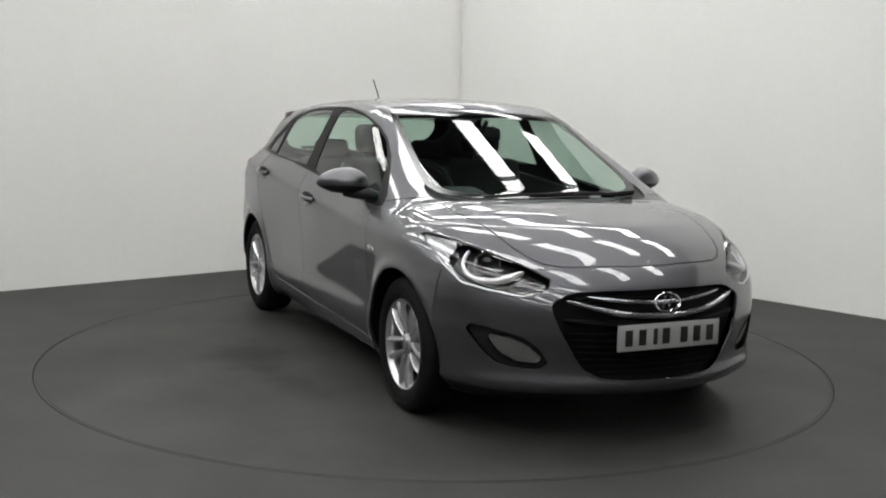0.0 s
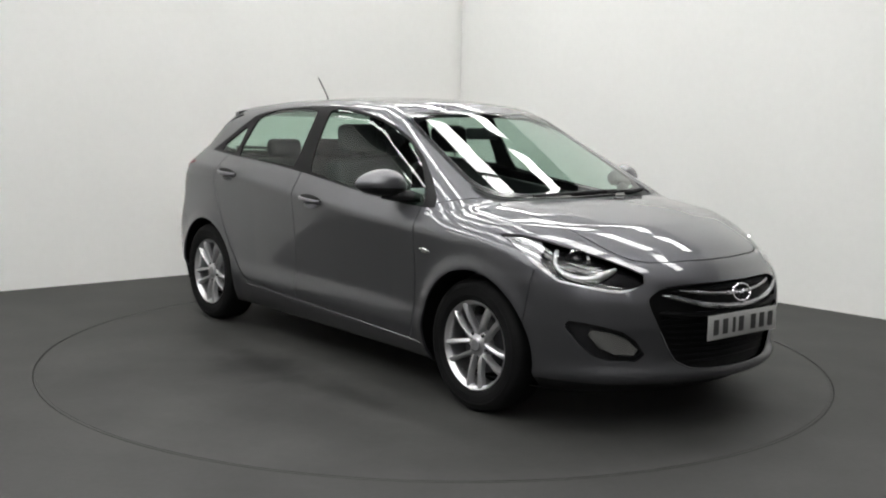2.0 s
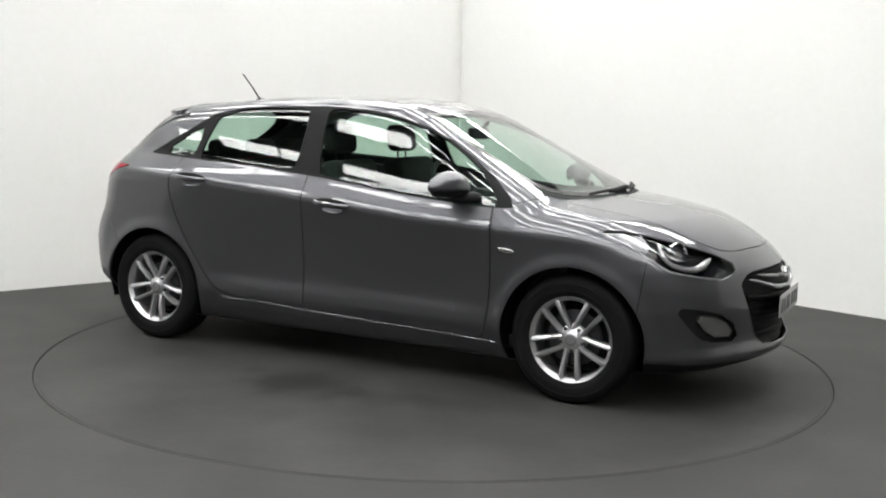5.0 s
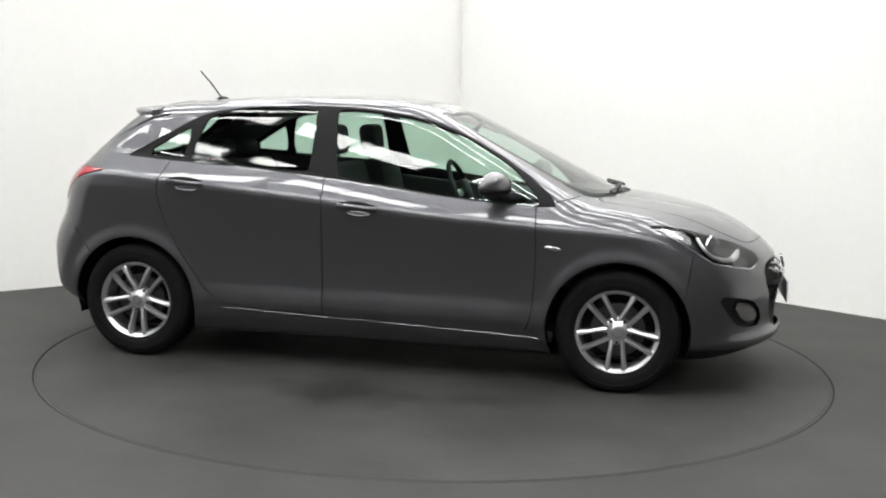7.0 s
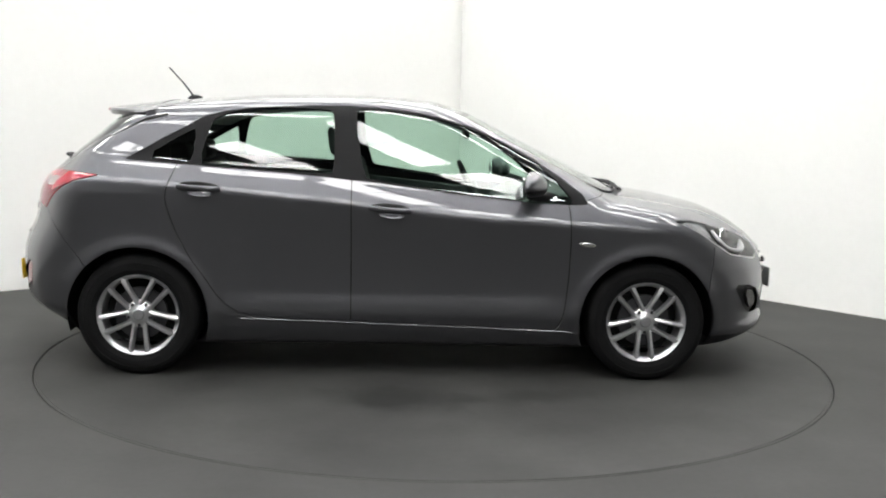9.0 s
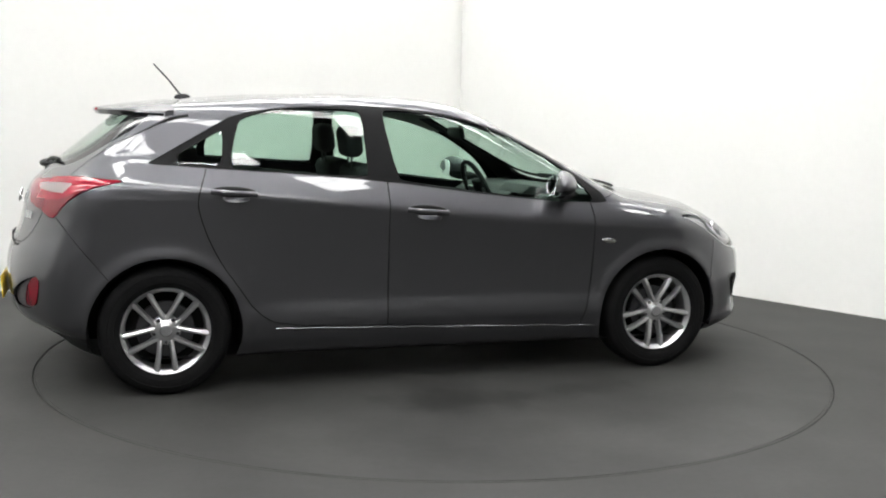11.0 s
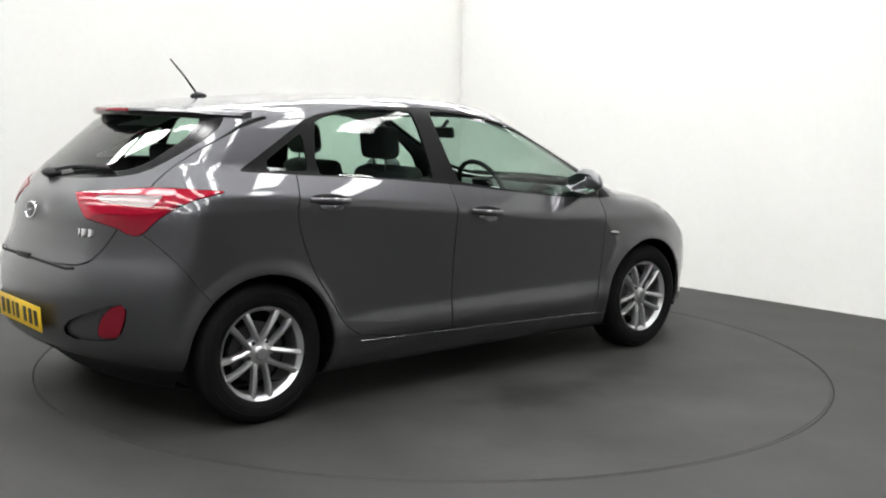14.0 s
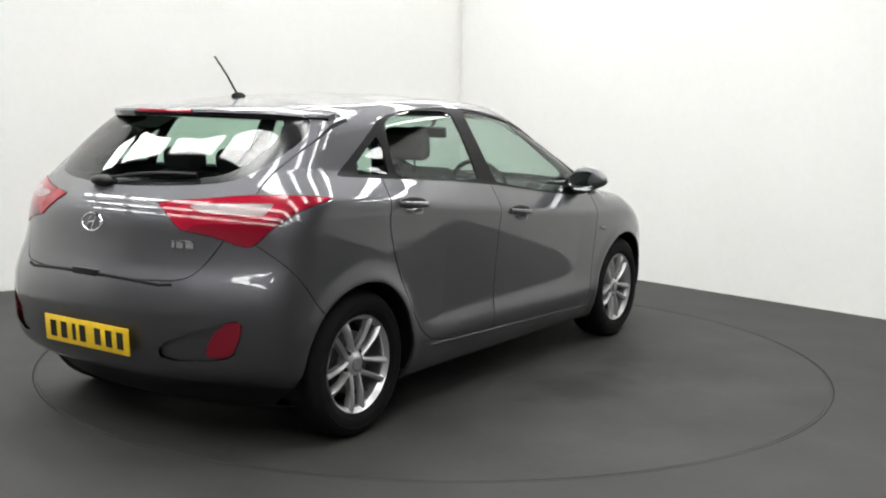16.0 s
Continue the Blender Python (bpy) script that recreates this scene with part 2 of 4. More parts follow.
WIDE, _ = table([-2.2, -1.9, -1.6, -1.3, -0.6, 0.3, 0.9, 1.3, 1.6, 1.9, 2.2], [0.79, 0.838, 0.870, 0.887, 0.887, 0.887, 0.89, 0.888, 0.868, 0.825, 0.76], 0.10)
CREASE, _ = table([-2.0, -1.46, -1.03, -0.05, 0.45, 1.0, 1.5, 2.1], [1.03, 1.017, 0.985, 0.895, 0.85, 0.82, 0.80, 0.72], 0.08)
BELT, _ = table([-2.0, -1.3, -0.99, -0.36, 0.46, 0.9, 1.3, 1.7, 2.2], [1.15, 1.12, 1.10, 1.056, 0.955, 0.925, 0.90, 0.86, 0.78], 0.08)
SHELF, _ = table([-2.0, -1.3, -0.3, 0.5, 1.0, 1.4, 2.2], [0.10, 0.095, 0.075, 0.06, 0.05, 0.045, 0.04], 0.10)
HUB_X, HUB_Z, ARCH = 1.325, 0.312, 0.362


def side_width(x, z):
    w, zc, zb, sh = WIDE(x), CREASE(x), BELT(x), SHELF(x)
    mid = 1.0 - np.clip((np.abs(x) - 0.70) / 0.5, 0, 1)
    total = 0
    for o in (-0.016, -0.008, 0.0, 0.008, 0.016):
        h = z + o
        low = np.interp(h, [0.12, 0.18, 0.25, 0.34, 0.390, 0.445], [-0.14, -0.090, -0.050, -0.025, -0.027, -0.036])
        flat = np.interp(h, [0.12, 0.18, 0.25, 0.33, 0.40, 0.52], [-0.12, -0.075, -0.040, -0.022, -0.015, -0.010])
        low = mid * low + (1 - mid) * flat
        base = -0.036 * mid - 0.010 * (1 - mid)
        k = np.clip((h - 0.47) / (zc - 0.47), 0, 1)
        up = base + (0 - base) * k ** 1.5
        k2 = np.clip((h - zc) / (zb - zc), 0, 1)
        over = -sh * (0.82 * k2 + 0.18 * k2 ** 2)
        green = np.maximum(h - zb, 0)
        green = -0.44 * green - 0.22 * green ** 2
        total = total + np.where(h < 0.47, low, up) + over + green
    d = np.hypot(np.abs(x) - HUB_X, z - HUB_Z)
    flare = 0.011 * np.exp(-((d - 0.37) / 0.040) ** 2)
    hind = 0.06 * np.clip(-x - 1.0, 0, 1) * np.clip((z - 0.95) / 0.2, 0, 1)
    return w + total / 5 + flare - hind


def smax(a, b, k):
    h = np.maximum(k - np.abs(a - b), 0) / k
    return np.maximum(a, b) + h * h * k / 4


def g_body(p):
    x, q, z = p[:, 0], np.abs(p[:, 1]), p[:, 2]
    qs = np.sqrt(q * q + 1e-6)
    xe = x + BOW(x) * q * q
    top = (z - TOP(xe) + CROWN(x) * q * q) / np.sqrt(1 + TOP_D(xe) ** 2)
    side = (qs - side_width(x, z)) / np.where(z > BELT(x), 1.12, 1.0)
    nose = (x - NOSE(z) + 0.50 * q ** 2 + 0.12 * q ** 4) / np.sqrt(1 + NOSE_D(z) ** 2 + (0.9 * q) ** 2)
    tail = (TAIL(z) - x + 0.26 * q ** 2 + 0.22 * q ** 4) / np.sqrt(1 + TAIL_D(z) ** 2 + (0.7 * q) ** 2)
    under = 0.165 - z
    g = smax(top, side, 0.085)
    g = smax(g, nose, 0.15)
    g = smax(g, tail, 0.075)
    return smax(g, under, 0.03)


def gradient(p, fun=g_body, h=2e-3):
    out = np.empty_like(p)
    for a in range(3):
        e = np.zeros(3)
        e[a] = h
        out[:, a] = (fun(p + e) - fun(p - e)) / (2 * h)
    return out


def settle(p, fun=g_body, steps=4):
    """Brings points onto the skin."""
    for _ in range(steps):
        n = gradient(p, fun)
        p = p - (fun(p) / np.maximum((n * n).sum(1), 0.05))[:, None] * n
    return p


def skin(step=0.016):
    """The skin as triangles, one vertex for each cell that it passes."""
    ax = [np.arange(-2.20, 2.30, step), (np.arange(-60, 61) * step), np.arange(0.12, 1.56, step)]
    nx, ny, nz = (len(a) for a in ax)
    G = np.empty((nx, ny, nz))
    yy, zz = np.meshgrid(ax[1][60:], ax[2], indexing="ij")
    for i, x in enumerate(ax[0]):
        half = g_body(np.stack([np.full(yy.size, x), yy.ravel(), zz.ravel()], 1)).reshape(ny - 60, nz)
        G[i] = np.concatenate([half[:0:-1], half])
    S = G < 0
    C = np.zeros((nx - 1, ny - 1, nz - 1), int)
    for a in (0, 1):
        for b in (0, 1):
            for c in (0, 1):
                C += S[a:nx - 1 + a, b:ny - 1 + b, c:nz - 1 + c]
    live = (C > 0) & (C < 8)
    index = -np.ones(C.shape, int)
    index[live] = np.arange(live.sum())
    ijk = np.argwhere(live)
    V = np.stack([ax[d][ijk[:, d]] + step / 2 for d in range(3)], 1)
    V = settle(V, steps=5)
    quads = []
    for d in range(3):
        e, f = [(1, 2), (2, 0), (0, 1)][d]
        lo = [slice(None)] * 3
        hi = [slice(None)] * 3
        lo[d], hi[d] = slice(0, -1), slice(1, None)
        A, B = S[tuple(lo)], S[tuple(hi)]
        for inside in (True, False):
            at = np.argwhere((A == inside) & (B != inside))
            ok = (at[:, e] > 0) & (at[:, f] > 0) & (at[:, e] < C.shape[e]) & (at[:, f] < C.shape[f])
            at = at[ok]
            ring = []
            for de, df in ((-1, -1), (0, -1), (0, 0), (-1, 0)):
                c = at.copy()
                c[:, e] += de
                c[:, f] += df
                ring.append(index[c[:, 0], c[:, 1], c[:, 2]])
            ring = np.stack(ring, 1)
            quads.append(ring if inside else ring[:, ::-1])
    Q = np.concatenate(quads)
    Q = Q[(Q >= 0).all(1)]
    d1 = np.linalg.norm(V[Q[:, 0]] - V[Q[:, 2]], axis=1)
    d2 = np.linalg.norm(V[Q[:, 1]] - V[Q[:, 3]], axis=1)
    s = (d1 <= d2)[:, None]
    F = np.concatenate([np.where(s, Q[:, [0, 1, 2]], Q[:, [0, 1, 3]]), np.where(s, Q[:, [0, 2, 3]], Q[:, [1, 2, 3]])])
    return V, F


def cut(V, F, fun, where=None):
    """Splits triangles along fun = 0."""
    live = np.ones(len(F), bool) if where is None else where(V[F].mean(1))
    near = np.unique(F[live])
    s = np.ones(len(V))
    s[near] = fun(V[near])
    s = np.where(np.abs(s) < 1e-6, 1e-6, s)
    pos = s > 0
    cnt = pos[F].sum(1)
    hit = (cnt > 0) & (cnt < 3) & live
    if not hit.any():
        return V, F
    T = F[hit]
    lone = np.where(pos[T].sum(1) == 1, pos[T].argmax(1), (~pos[T]).argmax(1))
    r = np.arange(len(T))
    a, b, c = T[r, lone], T[r, (lone + 1) % 3], T[r, (lone + 2) % 3]
    E = np.sort(np.concatenate([np.stack([a, b], 1), np.stack([a, c], 1)]), 1)
    U, inv = np.unique(E, axis=0, return_inverse=True)
    inv = inv.ravel()
    p, q = V[U[:, 0]], V[U[:, 1]]
    sp, sq = s[U[:, 0]], s[U[:, 1]]
    lo, hi = np.zeros(len(U)), np.ones(len(U))
    k = sp / (sp - sq)
    for _ in range(4):
        m = p + k[:, None] * (q - p)
        sm = fun(m)
        same = (sm > 0) == (sp > 0)
        lo, hi = np.where(same, k, lo), np.where(same, hi, k)
        k = (lo + hi) / 2
    k = np.clip(k, 0.002, 0.998)
    W = settle(p + k[:, None] * (q - p), steps=2)
    n = len(V)
    ab, ac = n + inv[:len(T)], n + inv[len(T):]
    new_f = np.concatenate([np.stack([a, ab, ac], 1), np.stack([ab, b, c], 1), np.stack([ab, c, ac], 1)])
    return np.concatenate([V, W]), np.concatenate([F[~hit], new_f])


def rounded(points, times=3):
    P = np.array(points, float)
    for _ in range(times):
        Q = np.roll(P, -1, 0)
        P = np.stack([0.75 * P + 0.25 * Q, 0.25 * P + 0.75 * Q], 1).reshape(-1, 2)
    return P


def outline(points, times=2):
    """The distance to a rounded outline in a plane, negative inside, as a function of n x 2 places."""
    A = rounded(points, times)
    B = np.roll(A, -1, 0)

    def fun(p):
        best = np.full(len(p), 1e9)
        inside = np.zeros(len(p), bool)
        for a, b in zip(A, B):
            ab, ap = b - a, p - a
            k = np.clip((ap @ ab) / max(ab @ ab, 1e-12), 0, 1)
            best = np.minimum(best, ((ap - k[:, None] * ab) ** 2).sum(1))
            if a[1] != b[1]:
                inside ^= ((a[1] > p[:, 1]) != (b[1] > p[:, 1])) & (p[:, 0] < ab[0] * (p[:, 1] - a[1]) / ab[1] + a[0])
        return np.where(inside, -1, 1) * np.sqrt(best)
    return fun

# ---- the hatchback ----
def shell(name, V, F, N, mat, parent, label="", rim=0.012, push=0.0):
    """A panel cut from the skin, with a turned-in edge."""
    used, F = np.unique(F, return_inverse=True)
    F = F.reshape(-1, 3)
    P, n = V[used] - push * N[used], N[used]
    verts, faces, norms = [P], [F], [n]
    if rim:
        E = np.concatenate([F[:, [0, 1]], F[:, [1, 2]], F[:, [2, 0]]])
        key = np.sort(E, 1)
        _, inv, cnt = np.unique(key, axis=0, return_inverse=True, return_counts=True)
        E = E[cnt[inv.ravel()] == 1]
        if len(E):
            a, b = E[:, 0], E[:, 1]
            k, m = len(P), len(E)
            verts += [P[a], P[b], P[b] - rim * n[b], P[a] - rim * n[a]]
            i = np.arange(m)
            faces += [np.stack([k + m + i, k + i, k + 3 * m + i], 1), np.stack([k + m + i, k + 3 * m + i, k + 2 * m + i], 1)]
            out = np.cross(P[b] - P[a], n[a])
            out /= np.maximum(np.linalg.norm(out, axis=1, keepdims=True), 1e-9)
            norms += [out] * 4
    P, F, n = np.concatenate(verts), np.concatenate(faces), np.concatenate(norms)
    me = bpy.data.meshes.new(name)
    me.from_pydata(P.tolist(), [], F.tolist())
    me.polygons.foreach_set("use_smooth", [True] * len(F))
    me.materials.append(mat)
    me.normals_split_custom_set_from_vertices(n.tolist())
    ob = new(name, me)
    ob.parent = parent
    return tagged(ob, label)


car = new("hatchback_car")
tagged(car, "dark grey metallic five-door hatchback standing on the turntable", "car")


def mirrored(half):
    """A closed outline from the half of it on the positive side, given from the middle round to the middle."""
    return [(-a, b) for a, b in half if a > 1e-6][::-1] + list(half) if half[0][0] > 1e-6 else list(half) + [(-a, b) for a, b in half[::-1] if a > 1e-6]


# outlines: in side view (x, z), from the ends (y, z), from above (y, x), and round the corners (u, z)
DLO = outline([(-1.405, 1.118), (-1.36, 1.110), (-0.36, 1.052), (0.46, 0.952), (0.90, 0.925), (1.03, 0.935), (0.79, 1.118), (0.468, 1.292), (0.22, 1.366), (-0.05, 1.405), (-0.35, 1.415), (-0.72, 1.400), (-0.98, 1.360), (-1.10, 1.29), (-1.36, 1.140)], 1)
QUARTER = outline([(-1.315, 1.124), (-1.09, 1.112), (-1.055, 1.118), (-1.04, 1.278), (-1.075, 1.27)], 1)
REAR_PANE = outline([(-1.02, 1.097), (-0.94, 1.093), (-0.36, 1.062), (-0.325, 1.075), (-0.335, 1.37), (-0.36, 1.395), (-0.60, 1.40), (-0.80, 1.388), (-0.94, 1.345), (-0.97, 1.31)], 1)
FRONT_PANE = outline([(-0.175, 1.06), (-0.13, 1.036), (0.62, 0.945), (0.82, 0.930), (0.91, 0.932), (0.90, 0.975), (0.79, 1.095), (0.66, 1.180), (0.50, 1.268), (0.25, 1.352), (0.0, 1.388), (-0.20, 1.402), (-0.225, 1.37)], 1)
FRONT_DOOR = outline([(-0.235, 1.15), (-0.232, 0.68), (-0.23, 0.34), (-0.23, 0.308), (-0.20, 0.303), (0.80, 0.264), (0.85, 0.268), (0.885, 0.36), (0.905, 0.60), (0.902, 0.86), (0.885, 0.97)], 1)
REAR_DOOR = outline([(-0.235, 1.15), (-0.232, 0.68), (-0.23, 0.34), (-0.23, 0.308), (-0.26, 0.304), (-0.78, 0.322), (-0.90, 0.40), (-0.985, 0.53), (-1.055, 0.625), (-1.118, 0.743), (-1.160, 0.858), (-1.178, 0.944), (-1.145, 1.05), (-1.11, 1.15)], 1)
HEADLAMP = outline([(0.435, 0.856), (0.58, 0.850), (0.83, 0.790), (0.98, 0.748), (1.115, 0.690), (0.99, 0.628), (0.84, 0.654), (0.71, 0.676), (0.60, 0.752), (0.50, 0.826)], 1)
HEAD_REAR = outline([(0.43, 0.86), (0.57, 0.86), (0.635, 0.84), (0.655, 0.80), (0.62, 0.765), (0.69, 0.70), (0.74, 0.655), (0.68, 0.66), (0.55, 0.76)], 1)
TAIL_LAMP = outline([(1.158, 1.006), (1.150, 1.010), (1.044, 1.020), (0.804, 1.047), (0.629, 1.050), (0.475, 1.038), (0.470, 1.033), (0.600, 0.995), (0.715, 0.925), (0.783, 0.853), (0.835, 0.850), (0.915, 0.882), (1.055, 0.905), (1.075, 0.912), (1.150, 0.995)], 1)
TAIL_LOW = outline([(1.06, 0.900), (1.00, 0.935), (0.80, 0.935), (0.70, 0.955), (0.62, 1.00), (0.60, 0.96), (0.70, 0.90), (0.78, 0.82), (0.82, 0.82), (0.92, 0.87)], 1)
TAIL_CLEAR = outline([(1.045, 1.002), (0.90, 1.012), (0.715, 1.018), (0.705, 1.012), (0.745, 0.972), (0.755, 0.968), (0.97, 0.974), (1.00, 0.980)], 1)
FOG_POCKET = outline([(0.72, 0.515), (0.873, 0.502), (1.041, 0.456), (1.115, 0.335), (0.902, 0.340), (0.817, 0.400)], 1)
FOG_LENS = outline([(0.815, 0.485), (0.993, 0.458), (1.10, 0.358), (0.926, 0.362)], 1)
REAR_POCKET = outline([(1.16, 0.46), (1.0, 0.535), (0.82, 0.590), (0.845, 0.45), (0.90, 0.412), (1.14, 0.395)], 1)
REAR_FOG = outline([(0.985, 0.428), (0.925, 0.552), (0.825, 0.582), (0.855, 0.455), (0.90, 0.422)], 1)
GRILLE = outline(mirrored([(0, 0.668), (0.28, 0.666), (0.40, 0.658), (0.475, 0.62), (0.488, 0.590), (0.442, 0.473), (0.375, 0.345), (0.31, 0.304), (0.2, 0.290), (0, 0.286)]), 1)
SCREEN_EDGE = outline(mirrored([(0, 1.300), (0.306, 1.245), (0.52, 1.155), (0.60, 1.06), (0.612, 0.95), (0.578, 0.676), (0.535, 0.33), (0.50, 0.325), (0.35, 0.363), (0, 0.385)]), 1)
BONNET = outline(mirrored([(0, 2.045), (0.13, 2.038), (0.37, 1.985), (0.49, 1.905), (0.555, 1.76), (0.60, 1.474), (0.615, 1.24), (0.58, 1.175), (0.306, 1.285), (0, 1.335)]), 1)
COWL = outline(mirrored([(0, 1.345), (0.306, 1.29), (0.58, 1.185), (0.635, 1.10), (0.62, 1.0), (0.5, 0.9), (0, 0.9)]), 1)
REAR_SCREEN = outline(mirrored([(0, 1.058), (0.144, 1.060), (0.45, 1.078), (0.56, 1.105), (0.625, 1.175), (0.660, 1.25), (0.64, 1.32), (0.56, 1.38), (0, 1.41)]), 1)
REAR_CLEAR = outline(mirrored([(0, 1.086), (0.144, 1.088), (0.42, 1.102), (0.51, 1.13), (0.552, 1.19), (0.572, 1.25), (0.56, 1.31), (0.5, 1.36), (0, 1.39)]), 1)
SCREEN_CLEAR = outline(mirrored([(0, 1.255), (0.29, 1.205), (0.49, 1.12), (0.562, 1.04), (0.575, 0.95), (0.545, 0.69), (0.505, 0.37), (0.48, 0.365), (0.35, 0.395), (0, 0.415)]), 1)
TAILGATE = outline(mirrored([(0, 0.705), (0.43, 0.708), (0.51, 0.728), (0.56, 0.79), (0.615, 0.89), (0.655, 1.03), (0.648, 1.10), (0.668, 1.18), (0.688, 1.26), (0.67, 1.33), (0.60, 1.46), (0, 1.47)]), 1)

side = lambda p: p[:, [0, 2]]
ends = lambda p: p[:, [1, 2]]
above = lambda p: p[:, [1, 0]]
front_u = lambda p: np.stack([(p[:, 0] - np.abs(p[:, 1])) / 2 ** 0.5, p[:, 2]], 1)
rear_u = lambda p: np.stack([(-p[:, 0] - np.abs(p[:, 1])) / 2 ** 0.5, p[:, 2]], 1)
on_side = lambda p: (np.abs(p[:, 1]) > 0.4)
at_front = lambda p: (p[:, 0] > 1.25) & (p[:, 2] > 0.2)
at_rear = lambda p: (p[:, 0] < -1.2) & (p[:, 2] > 0.2)
on_top = lambda p: (p[:, 0] > 0.15) & (p[:, 2] > 0.72) & (np.abs(p[:, 1]) < 0.68)
wheel_far = lambda p: np.hypot(np.abs(p[:, 0]) - HUB_X, p[:, 2] - HUB_Z) - ARCH
wing_front = lambda p: p[:, 0] - 1.67 - 0.12 * (p[:, 2] - 0.66)
wing_foot = lambda p: p[:, 2] - (0.955 + 0.25 * (p[:, 0] - 1.0))
bumper_rear = lambda p: (p[:, 0] + 1.80) * 0.78 + (p[:, 2] - 0.84) * 0.63
sill_line = lambda p: p[:, 2] - (0.294 - 0.030 * p[:, 0])
low_wing = lambda p: (np.abs(p[:, 1]) > 0.5) & (p[:, 0] > 1.3) & (p[:, 2] < 0.72)
wing_zone = lambda p: (np.abs(p[:, 1]) > 0.5) & (p[:, 0] > 0.92) & (p[:, 0] < 1.35)
rear_zone = lambda p: (np.abs(p[:, 1]) > 0.45) & (p[:, 0] < -1.4) & (p[:, 2] < 0.9)
sill_zone = lambda p: (np.abs(p[:, 1]) > 0.6) & (np.abs(p[:, 0]) < 1.1) & (p[:, 2] < 0.5)
low_zone = lambda p: np.abs(p[:, 0]) > 1.2
low_edge = lambda p: p[:, 2] - np.where(p[:, 0] > 0, 0.226 + 0.02 * p[:, 1] ** 2, 0.325 - 0.07 * p[:, 1] ** 2)

V, F = skin(0.016)
for fun, view, where, gap in (
        (DLO, side, on_side, 0), (QUARTER, side, on_side, 0), (REAR_PANE, side, on_side, 0), (FRONT_PANE, side, on_side, 0),
        (FRONT_DOOR, side, lambda p: on_side(p) & (p[:, 2] < 1.12), 0.0028), (REAR_DOOR, side, lambda p: on_side(p) & (p[:, 2] < 1.14), 0.0028),
        (HEADLAMP, front_u, at_front, 0.0022), (HEAD_REAR, front_u, at_front, 0), (TAIL_LAMP, rear_u, at_rear, 0.0018), (TAIL_CLEAR, rear_u, at_rear, 0), (TAIL_LOW, rear_u, at_rear, 0),
        (FOG_POCKET, front_u, at_front, 0), (FOG_LENS, front_u, at_front, 0), (REAR_POCKET, rear_u, at_rear, 0), (REAR_FOG, rear_u, at_rear, 0),
        (GRILLE, ends, at_front, 0), (SCREEN_EDGE, above, on_top, 0), (BONNET, above, on_top, 0.0026), (COWL, above, on_top, 0),
        (REAR_SCREEN, ends, at_rear, 0), (REAR_CLEAR, ends, at_rear, 0), (SCREEN_CLEAR, above, on_top, 0), (TAILGATE, ends, lambda p: at_rear(p) & (p[:, 2] > 0.6), 0.0028),
        (None, wheel_far, on_side, 0), (None, wing_front, low_wing, 0.0018), (None, wing_foot, wing_zone, 0.0016), (None, bumper_rear, rear_zone, 0.0016),
        (None, sill_line, sill_zone, 0), (None, low_edge, low_zone, 0)):
    for o in ((-gap, gap) if gap else (0,)):
        f = (lambda p, fun=fun, view=view, o=o: (fun(view(p)) if fun else view(p)) + o)
        V, F = cut(V, F, f, where)
N = gradient(V, h=0.009)
N /= np.linalg.norm(N, axis=1, keepdims=True)
C = V[F].mean(1)
NF = N[F].mean(1)

kind = np.full(len(F), "body_shell", dtype=object)


def inside(fun, view, where, o=0):
    out = where(C)
    out[out] = fun(view(C[out])) < -o
    return out


near = lambda d, where, o: (np.abs(d) < o) & where(C)
# panels
kind[(C[:, 0] > 0.9) & (wing_foot(C) < 0) & (np.abs(C[:, 1]) > 0.3)] = "front_wing"
kind[at_front(C) & (wing_front(C) > 0) & (C[:, 2] < 0.80) & (C[:, 0] > 1.66)] = "front_bumper"
kind[(C[:, 0] > 1.66) & (C[:, 2] < 0.68)] = "front_bumper"
kind[(C[:, 0] > 1.60) & (front_u(C)[:, 0] > 1.0)] = "front_bumper"
kind[(C[:, 0] > 1.5) & (low_edge(C) < 0)] = "front_lip"
kind[(C[:, 0] < -1.55) & (bumper_rear(C) < 0)] = "rear_bumper"
kind[(C[:, 0] < -1.5) & (low_edge(C) < 0)] = "rear_valance"
kind[(np.abs(C[:, 0]) < 1.0) & (sill_line(C) < -0.01) & (C[:, 2] < 0.33)] = "sill"
kind[inside(COWL, above, on_top)] = "cowl"
kind[inside(BONNET, above, on_top, 0.0026)] = "bonnet"
kind[near(BONNET(above(C)), on_top, 0.0026)] = "gap"
kind[inside(SCREEN_EDGE, above, on_top)] = "screen_border"
kind[inside(SCREEN_CLEAR, above, on_top)] = "windscreen"
kind[inside(TAILGATE, ends, at_rear) & (C[:, 2] > 0.6)] = "tailgate"
kind[near(TAILGATE(ends(C)), lambda p: at_rear(p) & (p[:, 2] > 0.6), 0.0028)] = "gap"
kind[near(bumper_rear(C), rear_zone, 0.0016)] = "gap"
kind[near(wing_front(C), low_wing, 0.0018)] = "gap"
kind[near(wing_foot(C), lambda p: wing_zone(p) & (SCREEN_EDGE(above(p)) > 0) & (COWL(above(p)) > 0) & (DLO(side(p)) > 0), 0.0016)] = "gap"
doors = lambda p: on_side(p) & (p[:, 2] < 1.14)
kind[inside(FRONT_DOOR, side, doors)] = "front_door"
kind[inside(REAR_DOOR, side, doors)] = "rear_door"
kind[near(FRONT_DOOR(side(C)), doors, 0.0028) | near(REAR_DOOR(side(C)), doors, 0.0028)] = "gap"
kind[inside(DLO, side, on_side)] = "window_trim"
kind[inside(QUARTER, side, on_side)] = "quarter_window"
kind[inside(REAR_PANE, side, on_side)] = "rear_door_window"
